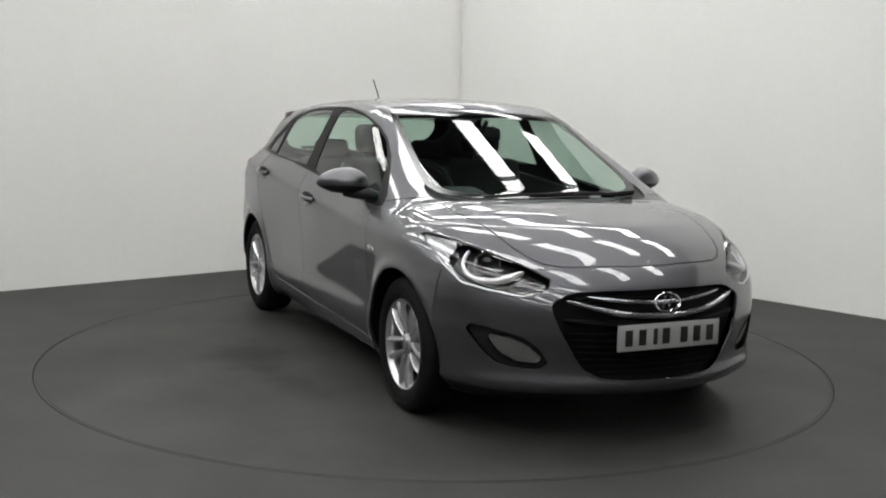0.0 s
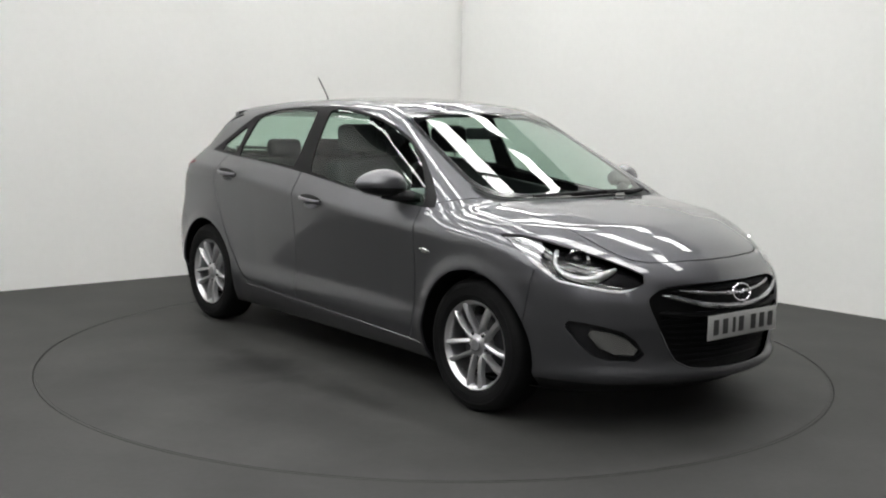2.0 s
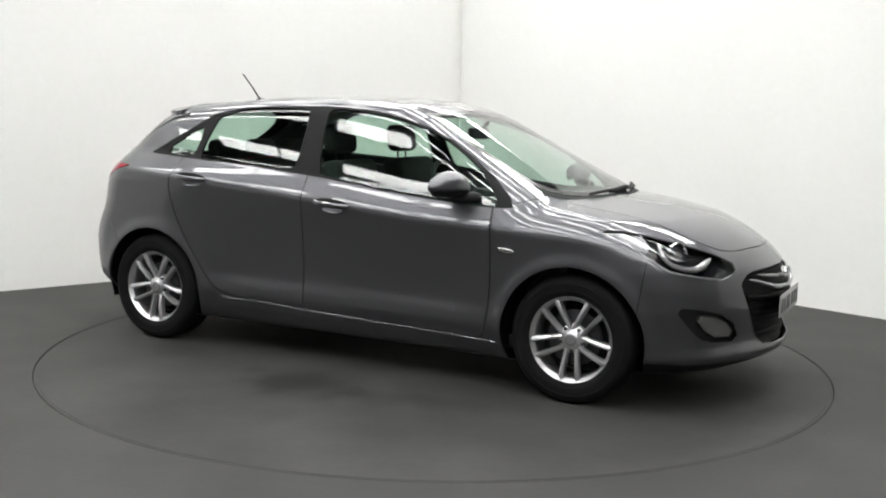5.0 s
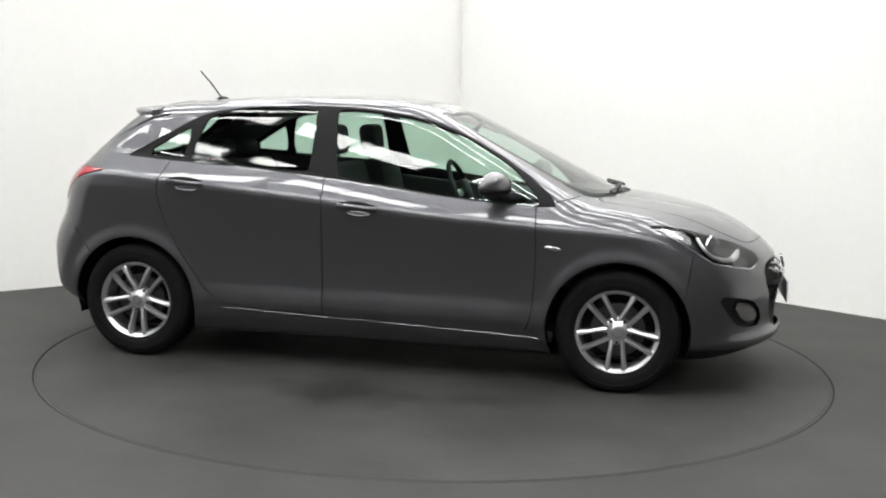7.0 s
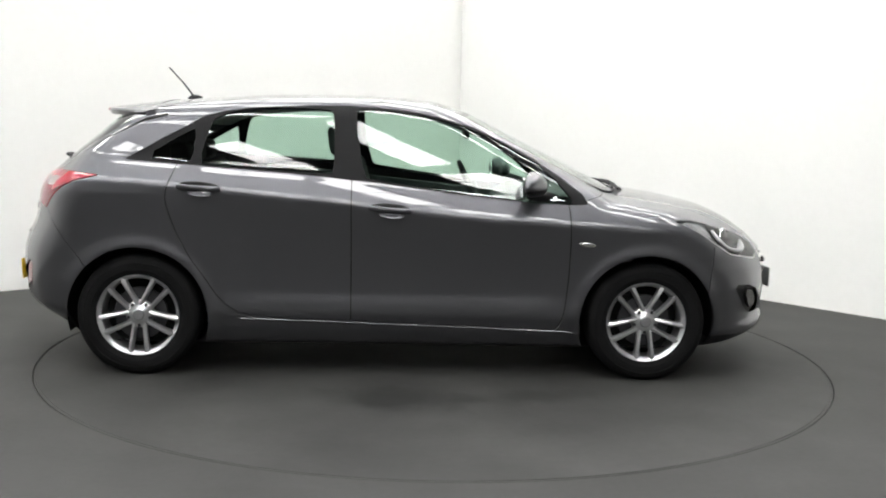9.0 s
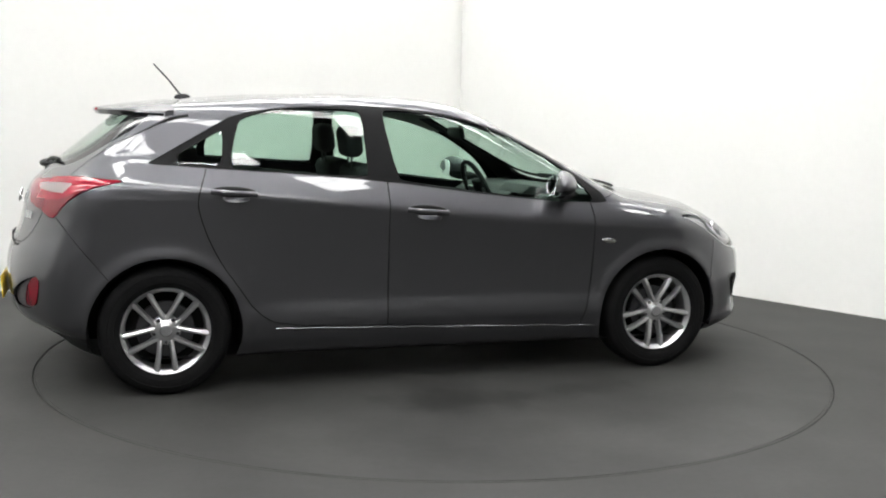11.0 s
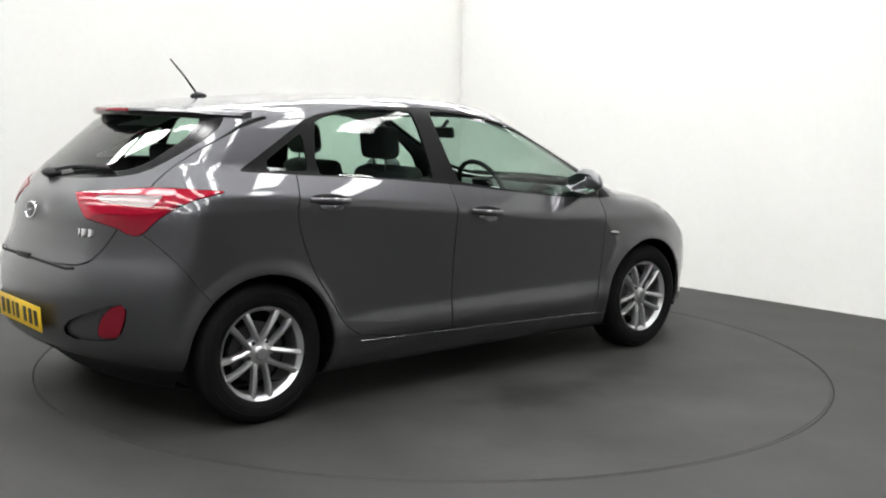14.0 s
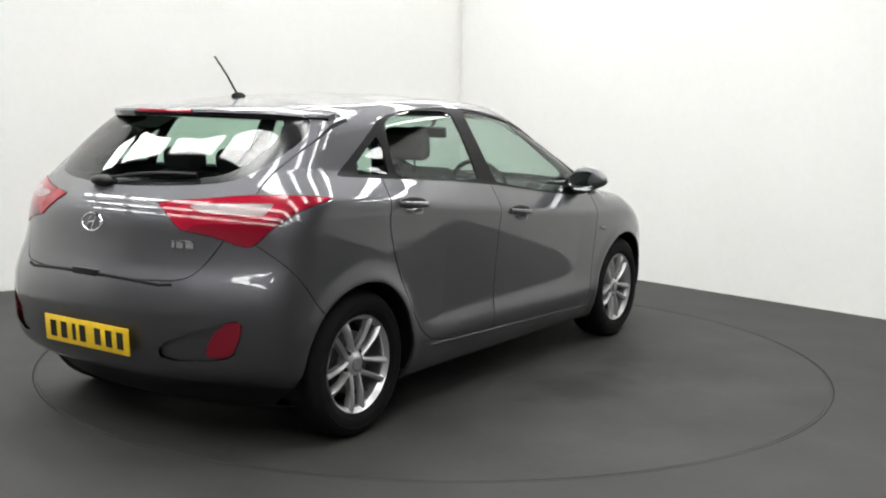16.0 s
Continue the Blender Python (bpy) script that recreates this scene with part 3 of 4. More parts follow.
kind[inside(FRONT_PANE, side, on_side)] = "front_door_window"
kind[inside(REAR_SCREEN, ends, at_rear)] = "rear_border"
kind[inside(REAR_CLEAR, ends, at_rear)] = "rear_window"
kind[inside(GRILLE, ends, at_front)] = "grille"
kind[inside(FOG_POCKET, front_u, at_front)] = "fog_pocket"
kind[inside(FOG_LENS, front_u, at_front)] = "fog_lamp"
kind[inside(REAR_POCKET, rear_u, at_rear)] = "rear_pocket"
kind[inside(REAR_FOG, rear_u, at_rear)] = "rear_reflector"
kind[near(HEADLAMP(front_u(C)), at_front, 0.0022) | near(TAIL_LAMP(rear_u(C)), at_rear, 0.0018)] = "gap"
kind[inside(HEADLAMP, front_u, at_front, 0.0022)] = "headlamp"
kind[inside(TAIL_LAMP, rear_u, at_rear, 0.0018)] = "tail_lamp"
clear_zone = inside(TAIL_CLEAR, rear_u, at_rear)
low_lens = inside(TAIL_LOW, rear_u, at_rear) & ~clear_zone
chrome_zone = inside(HEAD_REAR, front_u, at_front)
kind[(wheel_far(C) < 0) & on_side(C)] = "none"
kind[(NF[:, 2] < -0.75) & (C[:, 2] < 0.21)] = "underbody"

RIGHT, LEFT = C[:, 1] < 0, C[:, 1] >= 0
panel = lambda name, mask, mat, parent=car, label="", rim=0.012, push=0.0: shell(name, V, F[mask], N, mat, parent, label, rim, push)
is_kind = lambda k: kind == k
panel("body_shell", is_kind("body_shell"), PAINT)
panel("bonnet", is_kind("bonnet"), PAINT)
bumper = panel("front_bumper", is_kind("front_bumper"), PAINT)
panel("front_lip", is_kind("front_lip"), BLACK, label="black plastic lower lip")
rear_bumper = panel("rear_bumper", is_kind("rear_bumper"), PAINT)
panel("rear_valance", is_kind("rear_valance"), BLACK, label="black plastic rear valance")
panel("cowl", is_kind("cowl"), BLACK, label="black plastic cowl below the windscreen", push=0.012)
panel("panel_gap_seal", is_kind("gap"), GAP, rim=0, push=0.007)
panel("underbody", is_kind("underbody"), BLACK, rim=0)
panel("windscreen", is_kind("windscreen"), SCREEN, label="tinted windscreen glass", rim=0)
panel("screen_border", is_kind("screen_border"), GLOSS_BLACK, label="black border of the windscreen", rim=0.004)
tailgate = panel("tailgate", is_kind("tailgate"), PAINT)
panel("glass_border", is_kind("rear_border"), GLOSS_BLACK, tailgate, "black border of the rear window", rim=0.004)
panel("rear_window", is_kind("rear_window"), GLASS, tailgate, "dark tinted rear window", rim=0)
grille = panel("grille", is_kind("grille"), GRILLE_BLACK, bumper, "black grille with chrome bars", rim=-0.03, push=0.03)
roof_zone = (C[:, 2] > 1.30) & is_kind("body_shell") & (C[:, 0] > -1.35)
panel("headliner", roof_zone, HEADLINER, label="light grey headliner", rim=0, push=0.035)
for mask in (RIGHT, LEFT):
    s = -1 if mask is RIGHT else 1
    # a silver tube draws the highlight that the sill edge catches
    xs = np.linspace(-0.80, 0.93, 40)
    strip = settle(np.stack([xs, np.full(40, s * 0.86), 0.284 - 0.032 * xs], 1))
    strip[:, 1] += s * 0.0014
    part("sill_highlight", tube(bmesh.new(), strip.tolist(), 0.0018, 6), LAMP_SILVER, car, "thin silver line standing in for the highlight on the sill edge")
    wing = panel("front_wing", is_kind("front_wing") & mask, PAINT)
    panel("sill", is_kind("sill") & mask, PAINT)
    panel("window_trim", is_kind("window_trim") & mask, TRIM, label="black window surround", push=0.003)
    panel("quarter_window", is_kind("quarter_window") & mask, GLASS, label="green tinted glass", rim=0, push=0.006)
    for d in ("front_door", "rear_door"):
        door = panel(d, is_kind(d) & mask, PAINT)
        panel("door_window", is_kind(d + "_window") & mask, GLASS, door, "green tinted glass", rim=0, push=0.006)
        s = -1 if mask is RIGHT else 1
        hx, hz = (-0.035, 0.882) if d == "front_door" else (-1.005, 0.975)
        lean = 4.0 if d == "front_door" else 3.0
        # a bar handle over a hollow
        at = pose(hx, s * 0.886, hz, 0, lean, 0)
        bar = bmesh.new()
        n = 9
        tube(bar, [(-0.105 + 0.21 * i / n, s * 0.028 * math.sin(math.pi * i / n) ** 0.6, 0.008) for i in range(n + 1)], 0.012, 10)
        bar.transform(at @ Matrix.Diagonal((1, 1, 1.15, 1)))
        handle = part("handle", bar, PAINT, door)
        cup = bmesh.new()
        bmesh.ops.create_uvsphere(cup, u_segments=20, v_segments=10, radius=1.0, matrix=at @ pose(0.01, s * 0.001, -0.018, 38 * s) @ Matrix.Diagonal((0.064, 0.006, 0.026, 1)))
        part("handle_cup", cup, PAINT, door, "handle recess")
        # flat black disc stands in for the shade in the hollow behind the bar
        slot = bmesh.new()
        bmesh.ops.create_uvsphere(slot, u_segments=20, v_segments=10, radius=1.0, matrix=at @ pose(0.0, -s * 0.001, 0.014) @ Matrix.Diagonal((0.108, 0.007, 0.026, 1)))
        part("handle_hollow_shade", slot, GAP, door)
    tail = panel("tail_lamp", is_kind("tail_lamp") & mask & ~clear_zone & ~low_lens, RED, label="red tail lamp wrapping the corner", push=-0.004, rim=0.02)
    panel("clear_lens", is_kind("tail_lamp") & mask & clear_zone, WHITE_LENS, tail, "silver grey reversing lens", push=-0.003)
    panel("brake_lens", is_kind("tail_lamp") & mask & low_lens, DARK_RED, tail, "deep red brake lens", push=-0.0035, rim=0.01)
    panel("fog_pocket", is_kind("fog_pocket") & mask, BLACK, bumper, "black fog lamp recess", rim=-0.02, push=0.02)
    panel("fog_lamp", is_kind("fog_lamp") & mask, FOG_GLASS, bumper, "clear fog lamp", rim=0.03, push=0.008)
    panel("reflector_pocket", is_kind("rear_pocket") & mask, PAINT, rear_bumper, "painted hollow in the bumper", rim=-0.015, push=0.015)
    panel("rear_fog_lamp", is_kind("rear_reflector") & mask, DARK_RED, rear_bumper, "red rear fog lamp", push=0.002, rim=0.02)
    lamp = panel("headlamp", is_kind("headlamp") & mask, LENS, label="clear swept-back headlamp with dark inside", rim=0)
    panel("housing", is_kind("headlamp") & mask & ~chrome_zone, GLOSS_BLACK, lamp, "black lamp housing", rim=-0.03, push=0.032)
    panel("reflector", is_kind("headlamp") & mask & chrome_zone, LAMP_SILVER, lamp, "bright silver reflector", rim=0.02, push=0.010)


def add_lamp_insides(s):
    """The projector, its ring and the bright curved strip behind the headlamp's lens."""
    lamp = [o for o in car.children if o.name.startswith("headlamp")][0 if s < 0 else 1]
    way = Vector((0.82, s * 0.57, 0.05)).normalized()
    c = Vector((1.782, s * 0.654, 0.748)) - way * 0.022
    m = Matrix.Translation(c) @ way.to_track_quat("Y", "Z").to_matrix().to_4x4()
    ring = spun([(0.042, -0.03), (0.050, -0.01), (0.058, 0.008), (0.056, 0.016), (0.046, 0.008), (0.041, -0.02)], 32)
    ring.transform(m)
    part("projector_ring", ring, CHROME, lamp, "chrome ring")
    ball = spun([(0.041, -0.012), (0.036, 0.004), (0.024, 0.014), (0.010, 0.018), (0, 0.019)], 32)
    ball.transform(m)
    part("projector_lens", ball, GLOSS_BLACK, lamp, "dark projector lens")
    path = np.array([(1.690, 0.690, 0.795), (1.700, 0.722, 0.752), (1.745, 0.745, 0.712), (1.800, 0.722, 0.690), (1.850, 0.683, 0.682), (1.885, 0.640, 0.695), (1.905, 0.585, 0.722), (1.912, 0.540, 0.738)])
    k = np.linspace(0, len(path) - 1, 29)
    path = np.stack([np.interp(k, np.arange(len(path)), path[:, a]) for a in range(3)], 1)
    path = (np.pad(path, ((2, 2), (0, 0)), mode="edge")[:-4] + path + np.pad(path, ((2, 2), (0, 0)), mode="edge")[4:]) / 3
    path[:, 1] *= s
    path = settle(path)
    nn = gradient(path)
    path = path - 0.017 * nn / np.linalg.norm(nn, axis=1, keepdims=True)
    taper = np.interp(np.arange(29), [0, 8, 16, 22, 28], [0.008, 0.010, 0.015, 0.019, 0.008])
    part("light_strip", tube(bmesh.new(), path.tolist(), 0.008, 8, taper.tolist()), ALLOY, lamp, "bright curved strip")


def corner_place(u, z, s):
    """Places on the skin round a front corner, for distances u and heights z."""
    lo, hi = np.full(len(u), 0.5), np.full(len(u), 3.2)
    at = lambda w: np.stack([(w + u) / 2 ** 0.5, s * (w - u) / 2 ** 0.5, z], 1)
    for _ in range(30):
        m = (lo + hi) / 2
        within = g_body(at(m)) < 0
        lo, hi = np.where(within, m, lo), np.where(within, hi, m)
    return at(lo)


for s in (-1, 1):
    add_lamp_insides(s)
    lamp = [o for o in car.children if o.name.startswith("headlamp")][0 if s < 0 else 1]
    k = np.linspace(0, 5, 41)
    u = np.interp(k, range(6), [0.50, 0.60, 0.71, 0.84, 0.985, 1.075])
    z = np.interp(k, range(6), [0.820, 0.748, 0.678, 0.655, 0.637, 0.662])
    rim = corner_place(u, z, s)
    n = gradient(rim)
    rim = rim - 0.004 * n / np.linalg.norm(n, axis=1, keepdims=True)
    taper = np.interp(np.arange(41), [0, 12, 30, 40], [0.003, 0.0055, 0.0055, 0.002])
    part("lower_edge", tube(bmesh.new(), rim.tolist(), 0.005, 8, taper.tolist()), ALLOY, lamp, "bright lower edge")


# ---- front face: bars, badge, plates ----
def on_skin(points, lift):
    p = settle(np.array(points, float))
    n = gradient(p)
    return p + lift * n / np.linalg.norm(n, axis=1, keepdims=True)


def bar_across(name, zs, half, lift, radius, mat, parent, label=""):
    """A bar across the nose; zs gives its height from the middle to its end."""
    y = np.linspace(-half, half, 31)
    z = np.interp(np.abs(y) / half, np.linspace(0, 1, len(zs)), zs)
    p = on_skin(np.stack([np.full(31, 2.1), y, z], 1), lift)
    taper = radius * (0.35 + 0.65 * np.sqrt(np.clip(1 - (np.abs(y) / half) ** 4, 0, 1)))
    return part(name, tube(bmesh.new(), p.tolist(), radius, 8, taper.tolist()), mat, parent, label)


bar_across("grille_bar", (0.545, 0.550, 0.566, 0.597, 0.640), 0.44, 0.004, 0.012, LAMP_SILVER, grille, "chrome bar")
bar_across("grille_bar", (0.592, 0.594, 0.603, 0.622, 0.648), 0.34, -0.002, 0.009, LAMP_SILVER, grille, "chrome bar")
for z in (0.640, 0.622):
    bar_across("grille_slat", (z, z, z + 0.004, z + 0.008), 0.37, -0.022, 0.006, GRILLE_BLACK, grille)
for k in range(8):
    z = 0.515 - k * 0.028
    bar_across("grille_slat", (z, z, z), 0.44 - 0.012 * k - (0.02 if k > 4 else 0), -0.024, 0.005, GRILLE_BLACK, grille)
bar_across("plate_panel", (0.520, 0.521, 0.530, 0.548), 0.45, -0.014, 0.016, GRILLE_BLACK, grille, "black cross panel")
# a bright edge under the grille opening
y = np.linspace(-0.44, 0.44, 41)
z = np.interp(np.abs(y), [0, 0.2, 0.29, 0.355, 0.40, 0.44], [0.283, 0.287, 0.298, 0.332, 0.398, 0.468])
edge = np.stack([NOSE(z) - 0.50 * y ** 2 - 0.12 * y ** 4 - 0.001, y, z], 1)
part("grille_edge", tube(bmesh.new(), edge.tolist(), 0.004, 8), PAINT, bumper)


def badge(at, parent, size=0.060):
    """A plain chrome oval with a slanting bar."""
    bm = bmesh.new()
    tube(bm, [(size * math.cos(2 * math.pi * k / 36), 0.6 * size * math.sin(2 * math.pi * k / 36), 0) for k in range(38)], 0.0046, 8)
    for x in (-0.016, 0.016):
        tube(bm, [(x - 0.010, -0.024, 0.001), (x + 0.010, 0.024, 0.001)], 0.0040, 6)
    tube(bm, [(-0.018, -0.004, 0.001), (0.018, 0.004, 0.001)], 0.0040, 6)
    bm.transform(at)
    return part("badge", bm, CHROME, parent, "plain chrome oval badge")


def number_plate(at, mat, parent, label):
    """A plate with plain dark bars in place of its characters; it faces +Z of its own space."""
    bm = solid_box((0.520, 0.111, 0.006), at, 0.002)
    plate = part("number_plate", bm, mat, parent, label)
    for k, x in enumerate((-0.205, -0.137, -0.072, -0.018, 0.075, 0.142, 0.210)):
        w = 0.020 if k in (2,) else 0.036
        part("character_bar", solid_box((w, 0.068, 0.003), at @ pose(x, 0, 0.0035)), INK, plate)
    return plate


UP_FRONT = Matrix(((0, 0, 1, 0), (1, 0, 0, 0), (0, 1, 0, 0), (0, 0, 0, 1)))   # X to the car's left, Y up, Z forward
UP_REAR = Matrix(((0, 0, -1, 0), (-1, 0, 0, 0), (0, 1, 0, 0), (0, 0, 0, 1)))
badge(Matrix.Translation((2.178, 0.0, 0.618)) @ UP_FRONT @ pose(0, 0, 0, -14), grille, 0.064)
badge(Matrix.Translation((-2.018, 0.0, 0.912)) @ UP_REAR @ pose(0, 0, 0, -10), tailgate, 0.060)
number_plate(Matrix.Translation((2.189, 0.010, 0.478)) @ UP_FRONT, PLATE_WHITE, bumper, "white number plate with plain dark bars")
number_plate(Matrix.Translation((-2.096, -0.050, 0.466)) @ UP_REAR @ pose(0, 0, 0, 4), YELLOW, rear_bumper, "yellow number plate with plain dark bars")
mark = bmesh.new()
for x, w in ((-0.040, 0.012), (-0.012, 0.030), (0.030, 0.034)):
    box(mark, (w, 0.036, 0.004), pose(x, 0, 0), 0.001)
p = on_skin([(-1.95, -0.455, 0.848)], 0.005)[0]
mark.transform(Matrix.Translation(p) @ UP_REAR @ pose(0, 0, 0, -8, 20, 0))
part("model_mark", mark, CHROME, tailgate, "small chrome mark of plain bars")
# a black tube widens the seam to draw the shadow under the tailgate's edge
y = np.linspace(-0.46, 0.46, 31)
seam = on_skin(np.stack([np.full(31, -2.04), y, 0.7035 + 0.016 * np.clip((np.abs(y) - 0.40) / 0.06, 0, 1)], 1), -0.003)
part("tailgate_seam_shade", tube(bmesh.new(), seam.tolist(), 0.0075, 8), GAP, tailgate, "dark line for the seam and the shadow under the tailgate edge")
grip = solid_box((0.16, 0.03, 0.02), Matrix.Translation((-2.052, 0.0, 0.712)) @ UP_REAR, 0.006)
part("tailgate_grip", grip, BLACK, tailgate)

# ---- roof spoiler ----
def spoiler():
    ys = np.linspace(-0.655, 0.655, 41)
    back = np.interp(np.abs(ys), [0, 0.2, 0.36, 0.48, 0.56, 0.62, 0.655], [-1.640, -1.622, -1.570, -1.505, -1.44, -1.37, -1.31])
    for upper in (True, False):
        bm = bmesh.new()
        rows = []
        for y, xb in zip(ys, back):
            xs = np.linspace(-1.27, xb, 12)
            top = TOP(xs) - CROWN(xs) * y * y - 0.10 * np.clip(np.abs(y) - 0.50, 0, 1) + 0.003
            k = np.linspace(0, 1, 12)
            low = top - 0.045 * np.interp(k, [0, 0.9, 1], [1.2, 1.0, 0.82])
            if upper:
                pts = [(a, y, b - 0.004 * kk ** 8) for a, b, kk in zip(xs, top, k)] + [(xb - 0.006, y, top[-1] - 0.014)]
            else:
                pts = [(xb - 0.006, y, top[-1] - 0.014)] + [(a + 0.004, y, b) for a, b in zip(xs[::-1], low[::-1])]
            rows.append([bm.verts.new(p) for p in pts])
        for A, B in zip(rows, rows[1:]):
            for i in range(len(A) - 1):
                bm.faces.new((A[i], A[i + 1], B[i + 1], B[i]))
        if upper:
            for R in (rows[0], rows[-1]):
                low = [bm.verts.new(v.co - Vector((0, 0, 0.05))) for v in R]
                for i in range(len(R) - 1):
                    bm.faces.new((R[i], R[i + 1], low[i + 1], low[i]))
        bmesh.ops.recalc_face_normals(bm, faces=bm.faces)
        if upper:
            if sum(f.normal.z for f in bm.faces) < 0:
                bmesh.ops.reverse_faces(bm, faces=bm.faces)
            body = part("roof_spoiler", bm, PAINT, tailgate)
        else:
            part("underside", bm, GLOSS_BLACK, body, "black underside")
    bm = bmesh.new()
    y = np.linspace(-0.17, 0.17, 11)
    xb = np.interp(np.abs(y), [0, 0.2], [-1.640, -1.625])
    tube(bm, [(a - 0.003, b, TOP(a) - 0.012) for a, b in zip(xb, y)], 0.009, 8)
    part("brake_light", bm, RED, body, "red high brake light")


spoiler()

# ---- aerial, wipers, side repeaters ----
bm = bmesh.new()
bmesh.ops.create_uvsphere(bm, u_segments=20, v_segments=10, radius=1, matrix=pose(-1.185, 0, 1.440) @ Matrix.Diagonal((0.045, 0.018, 0.020, 1)))
base = part("aerial_base", bm, BLACK, car, "black aerial foot")
part("aerial_rod", tube(bmesh.new(), [(-1.195, 0, 1.452), (-1.26, 0, 1.535), (-1.335, 0, 1.615)], 0.004, 8, [0.0055, 0.0045, 0.004]), BLACK, base, "thin black rod")


def wiper(path, lift, parent, name="wiper"):
    p = on_skin(path, lift)
    k = np.linspace(0, len(p) - 1, 16)
    q = np.stack([np.interp(k, np.arange(len(p)), p[:, a]) for a in range(3)], 1)
    q = on_skin(q, lift)
    arm = part(name, tube(bmesh.new(), q.tolist(), 0.008, 6), BLACK, parent, "black wiper")
    blade = on_skin(q[6:], lift * 0.4)
    part("blade", tube(bmesh.new(), blade.tolist(), 0.006, 4), RUBBER, arm)


wiper([(1.235, -0.40, 0.98), (1.265, -0.10, 0.98), (1.24, 0.20, 0.99)], 0.018, car)
wiper([(1.28, 0.08, 0.98), (1.25, 0.30, 0.98), (1.155, 0.52, 0.985)], 0.022, car)
wiper([(-1.875, 0.06, 1.068), (-1.835, -0.12, 1.085), (-1.79, -0.38, 1.095)], 0.020, tailgate)
hubcap = bmesh.new()
bmesh.ops.create_uvsphere(hubcap, u_segments=16, v_segments=10, radius=1, matrix=pose(-1.885, 0.09, 1.072) @ Matrix.Diagonal((0.045, 0.07, 0.024, 1)))
part("wiper_pivot", hubcap, BLACK, tailgate)
for s in (-1, 1):
    p = on_skin([(0.99, s * 0.88, 0.727)], 0.004)[0]
    bm = bmesh.new()
    bmesh.ops.create_uvsphere(bm, u_segments=20, v_segments=10, radius=1, matrix=Matrix.Translation(p) @ pose(0, 0, 0, 0, 6) @ Matrix.Diagonal((0.044, 0.007, 0.014, 1)))
    wing = [o for o in car.children if o.name.startswith("front_wing")][0 if s < 0 else 1]
    part("side_repeater", bm, FOG_GLASS, wing, "clear oval side repeater")


# ---- door mirrors ----
def door_mirror(s):
    bm = bmesh.new()
    bmesh.ops.create_uvsphere(bm, u_segments=32, v_segments=20, radius=1)
    for v in bm.verts:
        x, y, z = v.co
        y2 = y * s
        bulge = 1 - 0.22 * max(y2, 0) ** 2
        fx = x * 0.085 * bulge if x > 0 else x * 0.035
        v.co = (fx + 0.015 - 0.035 * y2, y * 0.130, z * (0.082 if z > 0 else 0.050) * (1 - 0.20 * y2) + 0.004 * y2)
    bm.transform(pose(0.665, s * 0.925, 1.020, 0, 0, 0))
    parts = [bm, bm.copy()]
    for k, b in enumerate(parts):
        bmesh.ops.bisect_plane(b, geom=list(b.verts) + list(b.edges) + list(b.faces), plane_co=(0.665, s * 0.925, 1.000), plane_no=(-0.12, -s * 0.06, 1 if k == 0 else 1), clear_inner=(k == 0), clear_outer=(k == 1))
    cap = part("door_mirror", parts[0], PAINT, car)
    part("lower_cover", parts[1], BLACK, cap, "black lower cover")
    arm = bmesh.new()
    tube(arm, [(0.680, s * 0.915, 0.978), (0.715, s * 0.865, 0.970), (0.770, s * 0.805, 0.968), (0.830, s * 0.775, 0.962)], 0.03, 12, [0.024, 0.028, 0.032, 0.020])
    part("foot", arm, BLACK, cap, "black mirror foot")
    face = spun([(0, 0.0), (0.9, 0.0), (1.0, 0.03), (1.0, 0.08)], 32)
    face.transform(pose(0.642, s * 0.925, 1.022, 0, 0, 90) @ Matrix.Diagonal((0.108, 0.06, 0.056, 1)))
    part("mirror_glass", face, CHROME, cap, "mirror glass")


door_mirror(-1)
door_mirror(1)


